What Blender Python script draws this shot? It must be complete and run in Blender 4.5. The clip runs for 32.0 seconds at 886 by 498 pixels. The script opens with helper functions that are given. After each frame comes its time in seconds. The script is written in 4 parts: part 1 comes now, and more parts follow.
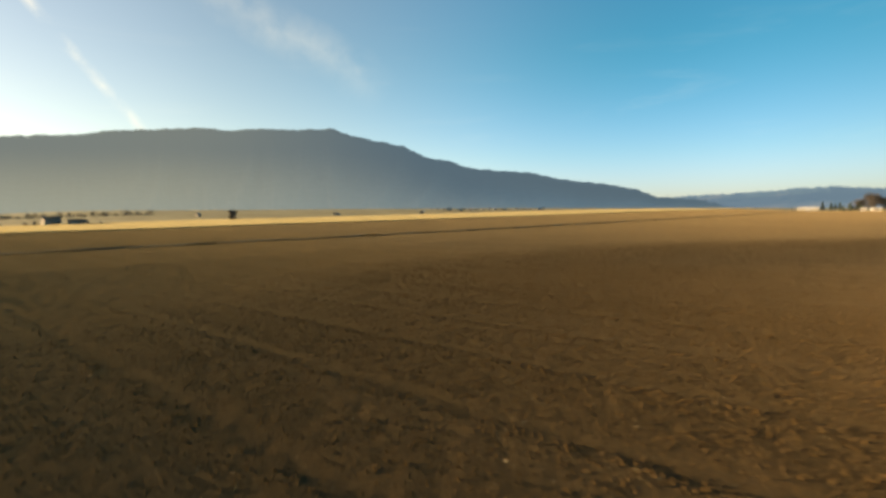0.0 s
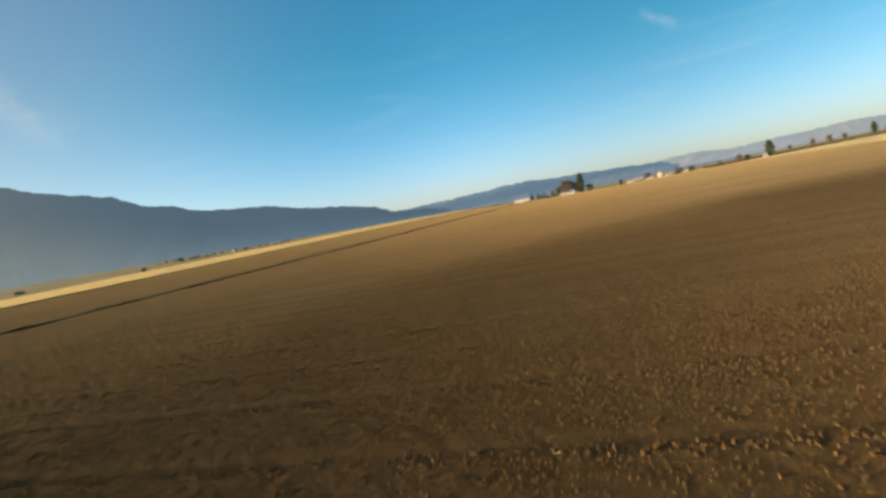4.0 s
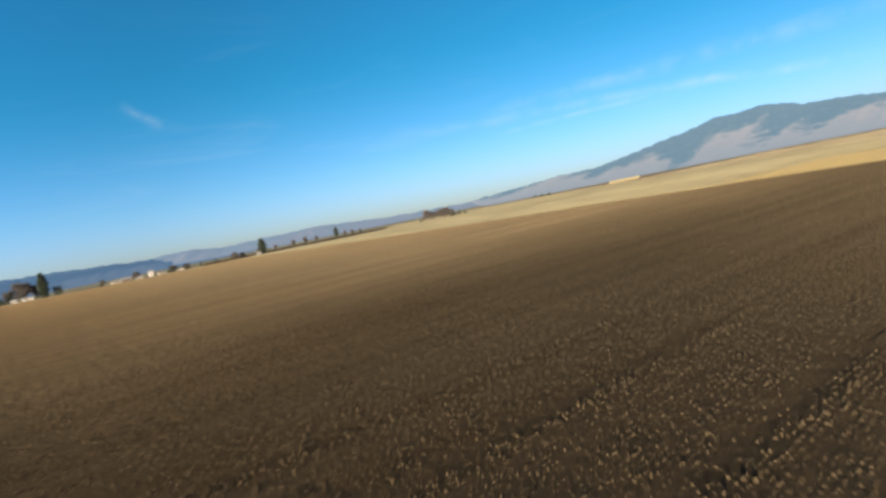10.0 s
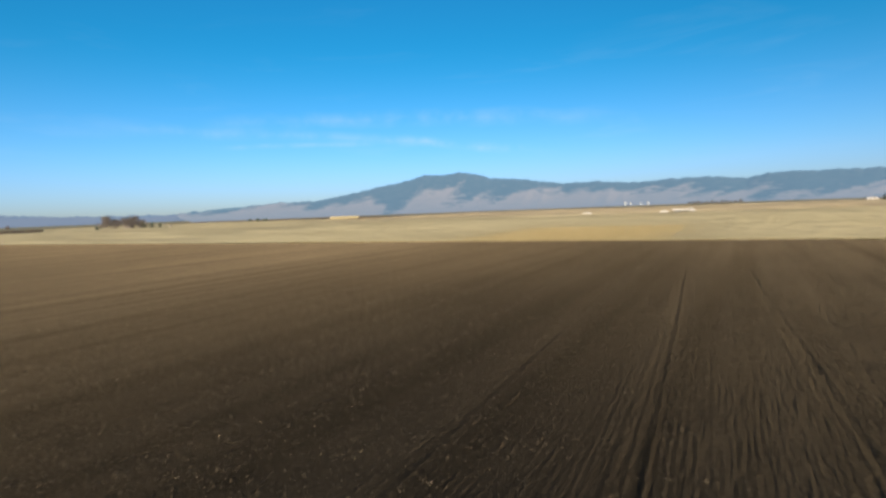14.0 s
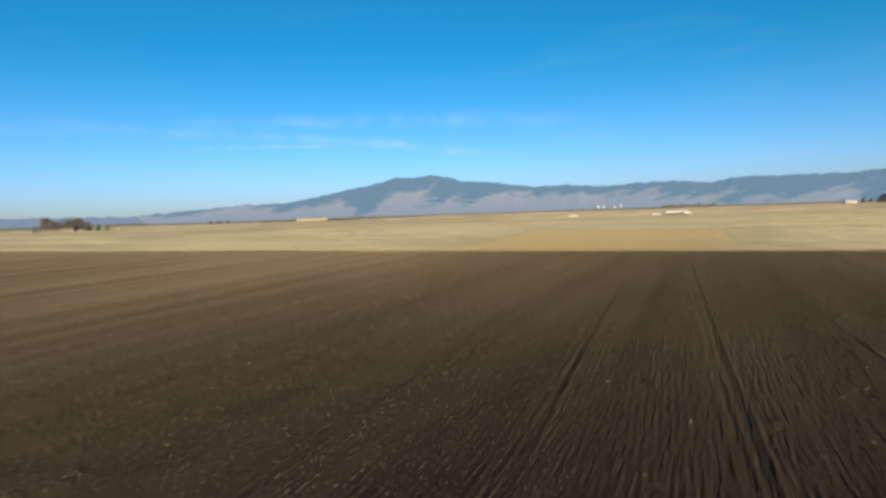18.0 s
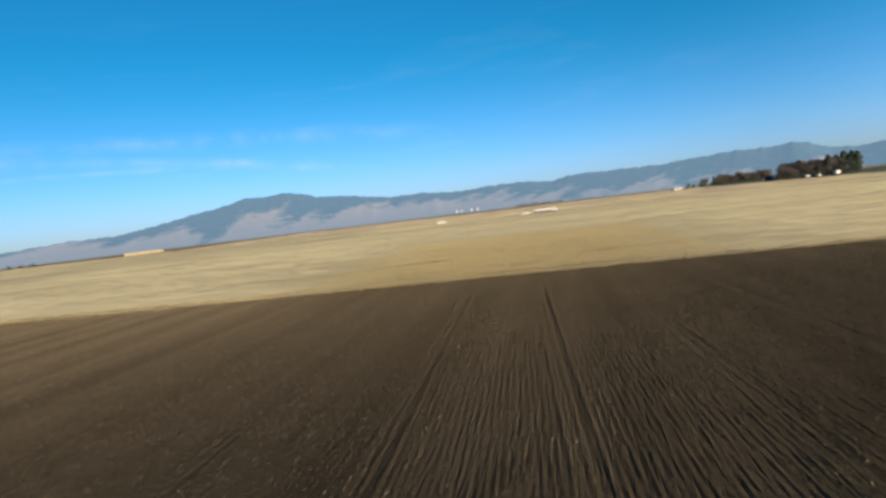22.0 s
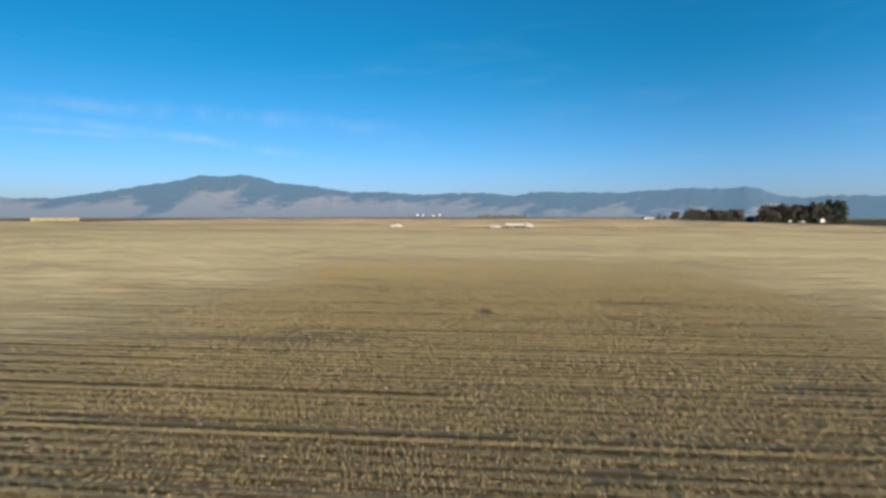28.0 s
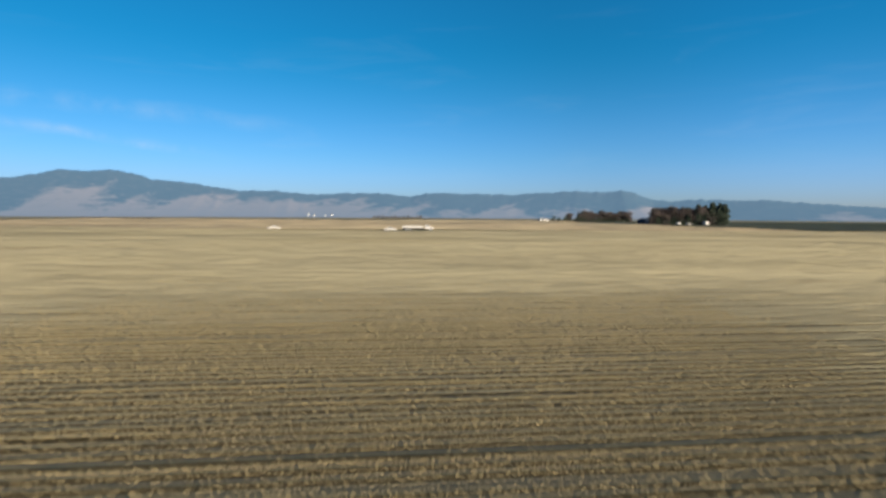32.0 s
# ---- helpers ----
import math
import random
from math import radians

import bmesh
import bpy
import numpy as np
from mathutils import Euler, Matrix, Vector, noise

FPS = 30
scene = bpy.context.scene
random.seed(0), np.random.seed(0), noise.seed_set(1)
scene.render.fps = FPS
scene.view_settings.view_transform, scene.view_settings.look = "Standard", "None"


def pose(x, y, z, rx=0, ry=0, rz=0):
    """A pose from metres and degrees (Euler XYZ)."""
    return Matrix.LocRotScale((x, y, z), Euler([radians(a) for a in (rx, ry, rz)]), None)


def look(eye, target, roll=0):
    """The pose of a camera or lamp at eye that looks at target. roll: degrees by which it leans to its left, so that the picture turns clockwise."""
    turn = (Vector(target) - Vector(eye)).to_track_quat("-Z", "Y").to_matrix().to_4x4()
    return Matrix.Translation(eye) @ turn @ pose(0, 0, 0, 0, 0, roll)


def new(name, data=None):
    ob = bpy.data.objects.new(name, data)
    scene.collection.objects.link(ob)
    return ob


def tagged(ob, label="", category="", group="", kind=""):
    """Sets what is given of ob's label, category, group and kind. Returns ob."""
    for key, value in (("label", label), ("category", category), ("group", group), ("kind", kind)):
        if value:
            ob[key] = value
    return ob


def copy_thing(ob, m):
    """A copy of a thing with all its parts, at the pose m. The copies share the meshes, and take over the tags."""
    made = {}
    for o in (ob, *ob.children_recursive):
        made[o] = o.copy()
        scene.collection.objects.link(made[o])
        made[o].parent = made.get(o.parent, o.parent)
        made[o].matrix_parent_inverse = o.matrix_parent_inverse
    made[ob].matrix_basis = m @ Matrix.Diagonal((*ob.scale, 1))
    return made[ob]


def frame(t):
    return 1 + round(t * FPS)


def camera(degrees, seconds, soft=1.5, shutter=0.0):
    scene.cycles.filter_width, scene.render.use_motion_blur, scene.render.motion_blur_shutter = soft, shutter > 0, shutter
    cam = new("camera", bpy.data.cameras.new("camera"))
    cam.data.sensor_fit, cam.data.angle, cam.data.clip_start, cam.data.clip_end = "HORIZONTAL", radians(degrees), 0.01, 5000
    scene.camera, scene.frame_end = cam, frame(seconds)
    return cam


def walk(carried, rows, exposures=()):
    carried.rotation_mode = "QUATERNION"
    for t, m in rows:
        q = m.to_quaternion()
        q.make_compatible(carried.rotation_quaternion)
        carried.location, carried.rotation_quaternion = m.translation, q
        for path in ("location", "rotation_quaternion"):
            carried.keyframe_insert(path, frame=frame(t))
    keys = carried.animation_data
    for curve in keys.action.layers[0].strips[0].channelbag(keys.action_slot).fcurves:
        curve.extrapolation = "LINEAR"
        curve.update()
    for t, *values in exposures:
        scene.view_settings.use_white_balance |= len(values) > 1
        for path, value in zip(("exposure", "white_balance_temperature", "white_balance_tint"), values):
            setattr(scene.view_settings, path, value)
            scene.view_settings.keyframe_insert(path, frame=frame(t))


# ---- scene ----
SOFT, SHUT = 3.05, 0.5
SKY_EDGE = (0.45, 0.565, 0.99)
SKY, CLOUD = 0.10, (3.0, 3.3, 3.6)
SKY_LOW, SKY_HIGH, SKY_SUNWARD, SKY_BESIDE = (0.52, 0.625, 0.94), (0.060, 0.545, 0.69), (1.04, 0.86, 0.85), (1.34, 1.30, 1.34)
SOIL_DARK, SOIL_LIGHT, SOIL_LIT_CRUST = (0.0155, 0.0120, 0.0081), (0.029, 0.0224, 0.0152), (0.090, 0.070, 0.0455)
SOIL_WARM = (0.124, 0.067, 0.0235)
SHEEN = 0.038
ROW_LEAN = -0.03  # the drill rows run a little west of +y
STRAW_DARK, STRAW_LIGHT = (0.232, 0.204, 0.131), (0.290, 0.260, 0.173)
# haze of the air, given to each far range as emission
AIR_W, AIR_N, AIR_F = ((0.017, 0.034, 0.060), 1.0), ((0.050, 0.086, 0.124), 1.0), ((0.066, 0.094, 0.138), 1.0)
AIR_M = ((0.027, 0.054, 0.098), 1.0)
EXPOSURES = [(0.0, 2.0, 11500, 10), (3.0, 1.93, 10500, 10), (6.0, 1.75, 8800, 10), (10.0, 1.6, 7300, 10), (14.0, 1.45, 6700, 10), (24.0, 1.4, 6600, 10), (27.0, 1.28, 6500, 10), (32.0, 1.2, 6450, 10)]
cam = camera(78.641, 32.0, soft=SOFT, shutter=SHUT)
# seconds, x, y, z, heading (to the left of +y), pitch, roll
PATH = [
    (0.0, 93.729, -76.439, 4.209, 134.358, -3.439, -1.440),
    (0.5, 91.408, -78.887, 4.242, 134.814, -3.320, -8.647),
    (1.0, 88.836, -81.170, 4.287, 132.109, -3.291, -12.489),
    (1.5, 86.112, -83.267, 4.354, 126.043, -3.391, -12.471),
    (2.0, 83.376, -85.112, 4.397, 122.783, -3.402, -11.707),
    (2.5, 80.485, -86.800, 4.450, 119.625, -3.515, -11.212),
    (3.0, 77.542, -88.215, 4.514, 114.836, -3.422, -11.361),
    (3.5, 74.733, -89.380, 4.559, 111.774, -3.477, -11.371),
    (5.5, 62.369, -92.462, 4.620, 94.539, -3.591, -11.470),
    (6.0, 59.129, -92.610, 4.588, 89.824, -3.640, -11.474),
    (6.5, 55.951, -92.571, 4.537, 85.675, -3.684, -11.311),
    (7.0, 52.757, -92.266, 4.537, 82.144, -3.681, -11.408),
    (7.5, 49.655, -91.808, 4.545, 77.560, -3.692, -11.342),
    (8.0, 46.600, -91.080, 4.536, 73.369, -3.727, -11.383),
    (8.5, 43.553, -90.165, 4.517, 69.637, -3.738, -11.327),
    (9.0, 40.693, -89.105, 4.504, 65.916, -3.779, -11.337),
    (9.5, 38.126, -87.952, 4.538, 61.590, -3.771, -11.169),
    (10.0, 35.641, -86.648, 4.682, 57.514, -3.875, -11.295),
    (10.5, 33.362, -85.245, 4.846, 53.403, -3.842, -11.427),
    (11.0, 31.030, -83.673, 4.928, 49.344, -3.923, -11.536),
    (11.5, 28.873, -81.877, 4.908, 45.354, -3.950, -11.522),
    (12.0, 26.743, -79.737, 4.846, 41.587, -4.019, -11.522),
    (12.5, 24.801, -77.440, 4.821, 37.315, -4.008, -11.132),
    (13.0, 23.002, -75.066, 4.846, 32.606, -4.119, -8.567),
    (13.5, 21.417, -72.620, 4.834, 29.594, -4.143, -5.547),
    (14.0, 19.876, -70.215, 4.798, 27.617, -4.196, -2.151),
    (14.5, 18.307, -67.930, 4.755, 28.289, -4.168, -0.940),
    (16.5, 12.989, -60.414, 4.436, 29.332, -3.987, -0.599),
    (17.0, 11.699, -58.155, 4.428, 29.056, -4.000, -0.614),
    (17.5, 10.369, -55.852, 4.391, 26.464, -4.024, -2.824),
    (18.0, 9.104, -53.541, 4.393, 24.546, -3.997, -1.964),
    (18.5, 7.879, -51.174, 4.431, 23.457, -3.936, -0.336),
    (19.0, 6.648, -48.735, 4.436, 23.807, -3.895, -0.451),
    (19.5, 5.504, -46.398, 4.420, 23.807, -3.929, -3.623),
    (20.0, 4.415, -44.031, 4.405, 22.326, -3.885, -5.385),
    (20.5, 3.423, -41.649, 4.395, 19.958, -3.812, -7.841),
    (21.0, 2.563, -39.284, 4.408, 17.300, -3.720, -9.423),
    (21.5, 1.860, -36.835, 4.453, 13.404, -3.790, -8.176),
    (22.0, 1.263, -34.412, 4.532, 9.986, -3.863, -6.794),
    (22.5, 0.853, -32.274, 4.592, 7.824, -3.905, -6.171),
    (23.0, 0.525, -29.919, 4.645, 4.856, -3.908, -2.938),
    (23.5, 0.256, -27.360, 4.622, 3.804, -3.866, -0.642),
    (24.0, 0.000, -24.720, 4.541, 4.161, -3.838, -0.338),
    (24.5, -0.219, -22.147, 4.491, 4.366, -3.836, -0.384),
    (26.5, -1.510, -11.700, 4.485, 5.089, -3.756, -0.153),
    (27.0, -1.750, -9.167, 4.506, 5.226, -3.756, -0.047),
    (27.5, -2.015, -6.537, 4.489, 5.332, -3.729, -0.067),
    (28.0, -2.315, -3.882, 4.490, 5.421, -3.715, 0.006),
    (28.5, -2.620, -1.159, 4.479, 5.515, -3.727, 0.125),
    (29.0, -2.912, 1.569, 4.456, 4.646, -3.694, -3.691),
    (29.5, -3.023, 4.358, 4.453, 2.580, -3.652, -8.633),
    (30.0, -2.963, 7.062, 4.466, -2.044, -3.648, -6.694),
    (30.5, -2.800, 9.777, 4.486, -5.093, -3.634, -1.871),
    (31.0, -2.588, 12.534, 4.497, -5.570, -3.618, 0.095),
    (31.5, -2.386, 15.265, 4.480, -5.676, -3.600, 0.422),
    (32.0, -2.164, 18.037, 4.480, -5.626, -3.618, 0.365),
]


def placed(x, y, z, heading, pitch, roll):
    a, b = radians(heading), radians(pitch)
    way = (-math.sin(a) * math.cos(b), math.cos(a) * math.cos(b), math.sin(b))
    return look((x, y, z), (x + way[0], y + way[1], z + way[2]), roll)


walk(cam, [(t, placed(*row)) for t, *row in PATH], EXPOSURES)

# ---- world, sun ----
SUN_AZ, SUN_EL = 148.7, 7.2  # clockwise from +y, above the horizon
sun_way = Vector((math.sin(radians(SUN_AZ)) * math.cos(radians(SUN_EL)),
                  math.cos(radians(SUN_AZ)) * math.cos(radians(SUN_EL)), math.sin(radians(SUN_EL))))
lamp = bpy.data.lights.new("sun", "SUN")
lamp.energy, lamp.angle, lamp.color = 5.0, radians(0.53), (1.0, 0.88, 0.70)
sun = new("sun", lamp)
sun.matrix_world = look(sun_way * 200, (0, 0, 0))


class Nodes:
    """A short way to wire nodes."""

    def __init__(self, tree):
        self.tree = tree

    def add(self, kind, inputs=None, operation="", clamp=False, blend="", smooth=False):
        n = self.tree.nodes.new(kind)
        if operation:
            n.operation = operation
        if clamp:
            n.use_clamp = True
        if blend:
            n.data_type, n.blend_type = "RGBA", blend
        if smooth:
            n.interpolation_type = "SMOOTHSTEP"
        for k, v in (inputs or {}).items():
            if isinstance(v, bpy.types.NodeSocket):
                self.tree.links.new(v, n.inputs[k])
            else:
                n.inputs[k].default_value = v
        return n

    def math(self, op, a, b=0.0, c=0.0, clamp=False):
        return self.add("ShaderNodeMath", {0: a, 1: b, 2: c}, operation=op, clamp=clamp).outputs[0]

    def mix(self, fac, a, b, blend="MIX"):
        return self.add("ShaderNodeMix", {0: fac, 6: a, 7: b}, blend=blend).outputs[2]

    def noise(self, vec, scale, detail=4.0, rough=0.55, dist=0.0):
        return self.add("ShaderNodeTexNoise", {"Vector": vec, "Scale": scale, "Detail": detail, "Roughness": rough, "Distortion": dist}).outputs[0]

    def step(self, v, lo, hi, a=0.0, b=1.0):
        return self.add("ShaderNodeMapRange", {0: v, 1: lo, 2: hi, 3: a, 4: b}, smooth=True).outputs[0]

    def scaled(self, vec, x, y, z, rz=0.0):
        return self.add("ShaderNodeMapping", {0: vec, 2: (0, 0, rz), 3: (x, y, z)}).outputs[0]


def rgb(r, g, b):
    return (r, g, b, 1.0)


world = bpy.data.worlds.new("world")
scene.world = world
world.use_nodes = True
W = Nodes(world.node_tree)
back = world.node_tree.nodes["Background"]
sky = W.add("ShaderNodeTexSky")
sky.sky_type, sky.sun_disc = "NISHITA", False
sky.sun_elevation, sky.sun_rotation = radians(SUN_EL), radians(SUN_AZ)
sky.altitude, sky.air_density, sky.dust_density, sky.ozone_density = 800.0, 1.0, 0.6, 3.0
way = W.add("ShaderNodeTexCoord").outputs["Generated"]
axis = W.add("ShaderNodeSeparateXYZ", {0: way})
up = axis.outputs[2]


def streak(normal, width, centre, reach, soft_noise):
    """A long thin cloud along a great circle, fading at both ends."""
    off = W.add("ShaderNodeVectorMath", {0: way, 1: normal}, operation="DOT_PRODUCT").outputs["Value"]
    off = W.math("ADD", off, W.math("MULTIPLY", W.math("SUBTRACT", W.noise(way, 9.0, 3.0), 0.5), width * 1.6))
    near = W.math("SUBTRACT", 1.0, W.math("DIVIDE", W.math("ABSOLUTE", off), width), clamp=True)
    along = W.add("ShaderNodeVectorMath", {0: way, 1: centre}, operation="DOT_PRODUCT").outputs["Value"]
    ends = W.step(along, math.cos(reach), math.cos(reach * 0.35))
    thin = W.step(W.noise(way, soft_noise, 5.0, 0.6), 0.3, 0.7)
    return W.math("MULTIPLY", W.math("MULTIPLY", near, ends), thin)


cloud = 0.0
for normal, width, centre, reach, amount in (
        ((0.724, -0.3196, -0.6113), 0.011, (-0.22, -0.945, 0.24), 0.24, 0.6),
        ((0.2946, -0.4896, -0.8206), 0.05, (-0.47, -0.82, 0.33), 0.22, 0.16),
        ((-0.0712, 0.0981, -0.9926), 0.006, (-0.66, 0.74, 0.12), 0.16, 0.20),
        ((-0.1431, 0.0586, -0.988), 0.010, (-0.40, 0.91, 0.11), 0.16, 0.24),
        ((-0.0901, 0.1383, -0.9863), 0.018, (-0.5, 0.85, 0.16), 0.40, 0.17),
        ((-0.1281, 0.0689, -0.9894), 0.012, (-0.64, 0.75, 0.135), 0.40, 0.16),
        ((-0.2602, -0.5561, -0.7893), 0.012, (-0.964, 0.11, 0.24), 0.05, 0.25)):
    cloud = W.math("ADD", cloud, W.math("MULTIPLY", streak(normal, width, centre, reach, 14.0), amount))
veil = W.noise(W.scaled(way, 2.0, 2.0, 14.0), 1.6, 6.0, 0.6, 0.6)
veil = W.math("MULTIPLY", W.math("MULTIPLY", W.step(veil, 0.52, 0.78), W.step(up, 0.02, 0.12)), W.step(up, 0.42, 0.18))
cloud = W.math("ADD", cloud, W.math("MULTIPLY", veil, 0.05), clamp=True)
toward = W.add("ShaderNodeVectorMath", {0: way, 1: sun_way[:]}, operation="DOT_PRODUCT").outputs["Value"]
deep = W.mix(W.step(up, -0.02, 0.30), rgb(*SKY_LOW), rgb(*SKY_HIGH))
deep = W.mix(W.step(up, 0.0, 0.11), rgb(*SKY_EDGE), deep)
deep = W.mix(W.step(toward, -0.15, 0.9), deep, rgb(*SKY_SUNWARD))
beside = W.math("MULTIPLY", W.step(toward, -0.62, -0.22), W.step(toward, 0.62, 0.12))
deep = W.mix(beside, deep, W.mix(1.0, deep, rgb(*SKY_BESIDE), "MULTIPLY"))
tint = W.mix(1.0, sky.outputs[0], deep, "MULTIPLY")
white = W.mix(cloud, tint, rgb(*CLOUD), "MIX")
world.node_tree.links.new(white, back.inputs[0])
back.inputs[1].default_value = SKY

# ---- materials ----
MATS = {}


def material(name, colour, rough=0.9, metal=0.0, spec=0.3):
    m = bpy.data.materials.new(name)
    m.use_nodes = True
    n = Nodes(m.node_tree)
    s = m.node_tree.nodes["Principled BSDF"]
    s.inputs["Base Color"].default_value = rgb(*colour)
    s.inputs["Roughness"].default_value, s.inputs["Metallic"].default_value = rough, metal
    s.inputs["Specular IOR Level"].default_value = spec
    MATS[name] = m
    return m, n, s


def set_in(n, s, key, value):
    n.tree.links.new(value, s.inputs[key])


def bumped(n, s, height, strength, distance):
    set_in(n, s, "Normal", n.add("ShaderNodeBump", {"Strength": strength, "Distance": distance, "Height": height}).outputs[0])


def spot(n):
    return n.add("ShaderNodeNewGeometry").outputs["Position"]


def mottled(name, a, b, scale, fine, rough=0.9, bump=0.3, dist=0.03, stretch=(1, 1, 1), spec=0.04):
    """Two tones mixed by broad and by fine noise, with a little relief."""
    m, n, s = material(name, a, rough, spec=spec)
    p = n.scaled(spot(n), *stretch)
    broad, grain = n.noise(p, scale, 5.0, 0.6), n.noise(p, fine, 6.0, 0.7)
    f = n.math("ADD", n.math("MULTIPLY", broad, 0.6), n.math("MULTIPLY", grain, 0.4))
    set_in(n, s, "Base Color", n.mix(n.step(f, 0.38, 0.62), rgb(*a), rgb(*b)))
    bumped(n, s, grain, bump, dist)
    return m


def glow_through(m, n, s, colour, share):
    """Thin straw lets some of the low sun through."""
    t = n.add("ShaderNodeBsdfTranslucent")
    if isinstance(colour, bpy.types.NodeSocket):
        n.tree.links.new(colour, t.inputs[0])
    else:
        t.inputs[0].default_value = rgb(*colour)
    mixed = n.add("ShaderNodeMixShader", {0: share, 1: s.outputs[0], 2: t.outputs[0]})
    n.tree.links.new(mixed.outputs[0], m.node_tree.nodes["Material Output"].inputs[0])


def dusty(s):
    """Dry dust and straw fibres on the soil scatter light at a low angle."""
    s.inputs["Sheen Weight"].default_value, s.inputs["Sheen Roughness"].default_value = SHEEN, 0.45
    s.inputs["Sheen Tint"].default_value = rgb(1.0, 0.74, 0.42)


def ground_state(n, p, c, share=1.0):
    """Warmer, paler soil in the east and south; a darker tint on the drilled strip's east side."""
    place = n.add("ShaderNodeSeparateXYZ", {0: p})
    wander = n.noise(p, 0.05, 3.0)
    side = n.math("ADD", n.math("SUBTRACT", place.outputs[0], n.math("MULTIPLY", place.outputs[1], 0.35)), n.math("MULTIPLY", wander, 26.0))
    crumbs = n.step(n.noise(p, 7.0, 5.0, 0.7), 0.3, 0.7, 0.4, 0.9)
    south = n.math("ADD", n.math("MULTIPLY", place.outputs[1], -1.0), n.math("MULTIPLY", wander, 26.0))
    warm = n.math("MAXIMUM", n.step(side, 70.0, 123.0), n.math("MULTIPLY", n.step(south, 72.0, 120.0), 0.4))
    c = n.mix(n.math("MULTIPLY", n.math("MULTIPLY", warm, crumbs), share), c, rgb(*SOIL_WARM))
    # darker tint stands for clod shadow that the relief is too smooth to cast
    clod_shade = n.math("MULTIPLY", n.step(n.math("ADD", place.outputs[0], n.math("MULTIPLY", wander, 24.0)), 52.0, 22.0),
                  n.step(n.math("ADD", place.outputs[1], n.math("MULTIPLY", wander, 24.0)), -76.0, -50.0))
    clod_shade = n.math("MULTIPLY", clod_shade, n.step(n.math("ADD", place.outputs[0], n.math("MULTIPLY", wander, 16.0)), 6.0, 22.0))
    return n.mix(clod_shade, c, n.mix(1.0, c, rgb(0.62, 0.635, 0.68), "MULTIPLY"))


def soil_material(name):
    """Bare crumbly soil, worked in long lines; the drilled part keeps its seed rows."""
    m, n, s = material(name, (0.07, 0.045, 0.03), 1.0, spec=0.0)
    dusty(s)
    p = spot(n)
    lie = n.add("ShaderNodeMapping", {0: p, 2: (0, 0, -ROW_LEAN)}).outputs[0]
    broad = n.noise(p, 0.035, 4.0, 0.6)
    lanes = n.noise(n.scaled(lie, 0.55, 0.02, 1), 1.0, 3.0, 0.5)
    clods = n.noise(p, 13.0, 6.0, 0.75)
    fine = n.noise(p, 30.0, 4.0, 0.7)
    f = n.math("ADD", n.math("MULTIPLY", broad, 0.35), n.math("ADD", n.math("MULTIPLY", lanes, 0.3), n.math("MULTIPLY", clods, 0.35)))
    c = n.mix(n.step(f, 0.36, 0.66), rgb(*SOIL_DARK), rgb(*SOIL_LIGHT))
    # colour lifted for sunlit crumbs; near the band they are modelled one by one
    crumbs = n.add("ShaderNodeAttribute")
    crumbs.attribute_name = "crumb_light"
    c = n.mix(n.math("MULTIPLY", crumbs.outputs["Fac"], n.step(n.math("ADD", clods, n.math("MULTIPLY", lanes, 0.4)), 0.42, 0.86)), c, rgb(*SOIL_LIT_CRUST))
    straw = n.step(n.noise(p, 17.0, 3.0, 0.6), 0.62, 0.74)
    patch = n.step(n.noise(p, 0.12, 3.0), 0.35, 0.7)
    c = n.mix(n.math("MULTIPLY", n.math("MULTIPLY", straw, patch), 0.4), c, rgb(0.19, 0.13, 0.07))
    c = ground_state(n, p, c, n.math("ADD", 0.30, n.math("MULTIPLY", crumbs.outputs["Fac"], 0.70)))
    set_in(n, s, "Base Color", c)
    s.inputs["Diffuse Roughness"].default_value = 1.0
    lumps = n.noise(p, 32.0, 5.0, 0.75)
    bumped(n, s, n.math("ADD", n.math("MULTIPLY", clods, 0.8), n.math("ADD", lumps, n.math("MULTIPLY", fine, 0.5))), 1.0, 0.032)
    return m


def straw_material(name):
    m, n, s = material(name, (0.4, 0.3, 0.15), 0.9, spec=0.06)
    p = spot(n)
    broad = n.noise(n.scaled(p, 0.35, 1.0, 1), 0.05, 5.0, 0.65, 0.6)
    rows = n.noise(n.scaled(p, 0.03, 0.9, 1), 1.0, 4.0, 0.6)
    grain = n.noise(n.scaled(p, 0.6, 1.6, 1), 7.0, 5.0, 0.7)
    f = n.math("ADD", n.math("MULTIPLY", broad, 0.45), n.math("ADD", n.math("MULTIPLY", rows, 0.25), n.math("MULTIPLY", grain, 0.3)))
    c = n.mix(n.step(f, 0.36, 0.6), rgb(*STRAW_DARK), rgb(*STRAW_LIGHT))
    bare = n.step(n.noise(n.scaled(p, 0.25, 1.0, 1), 0.11, 4.0, 0.6, 1.0), 0.60, 0.72)
    c = n.mix(n.math("MULTIPLY", bare, 0.38), c, rgb(0.15, 0.11, 0.066))
    set_in(n, s, "Base Color", c)
    bumped(n, s, grain, 0.6, 0.06)
    glow_through(m, n, s, c, 0.35)
    return m


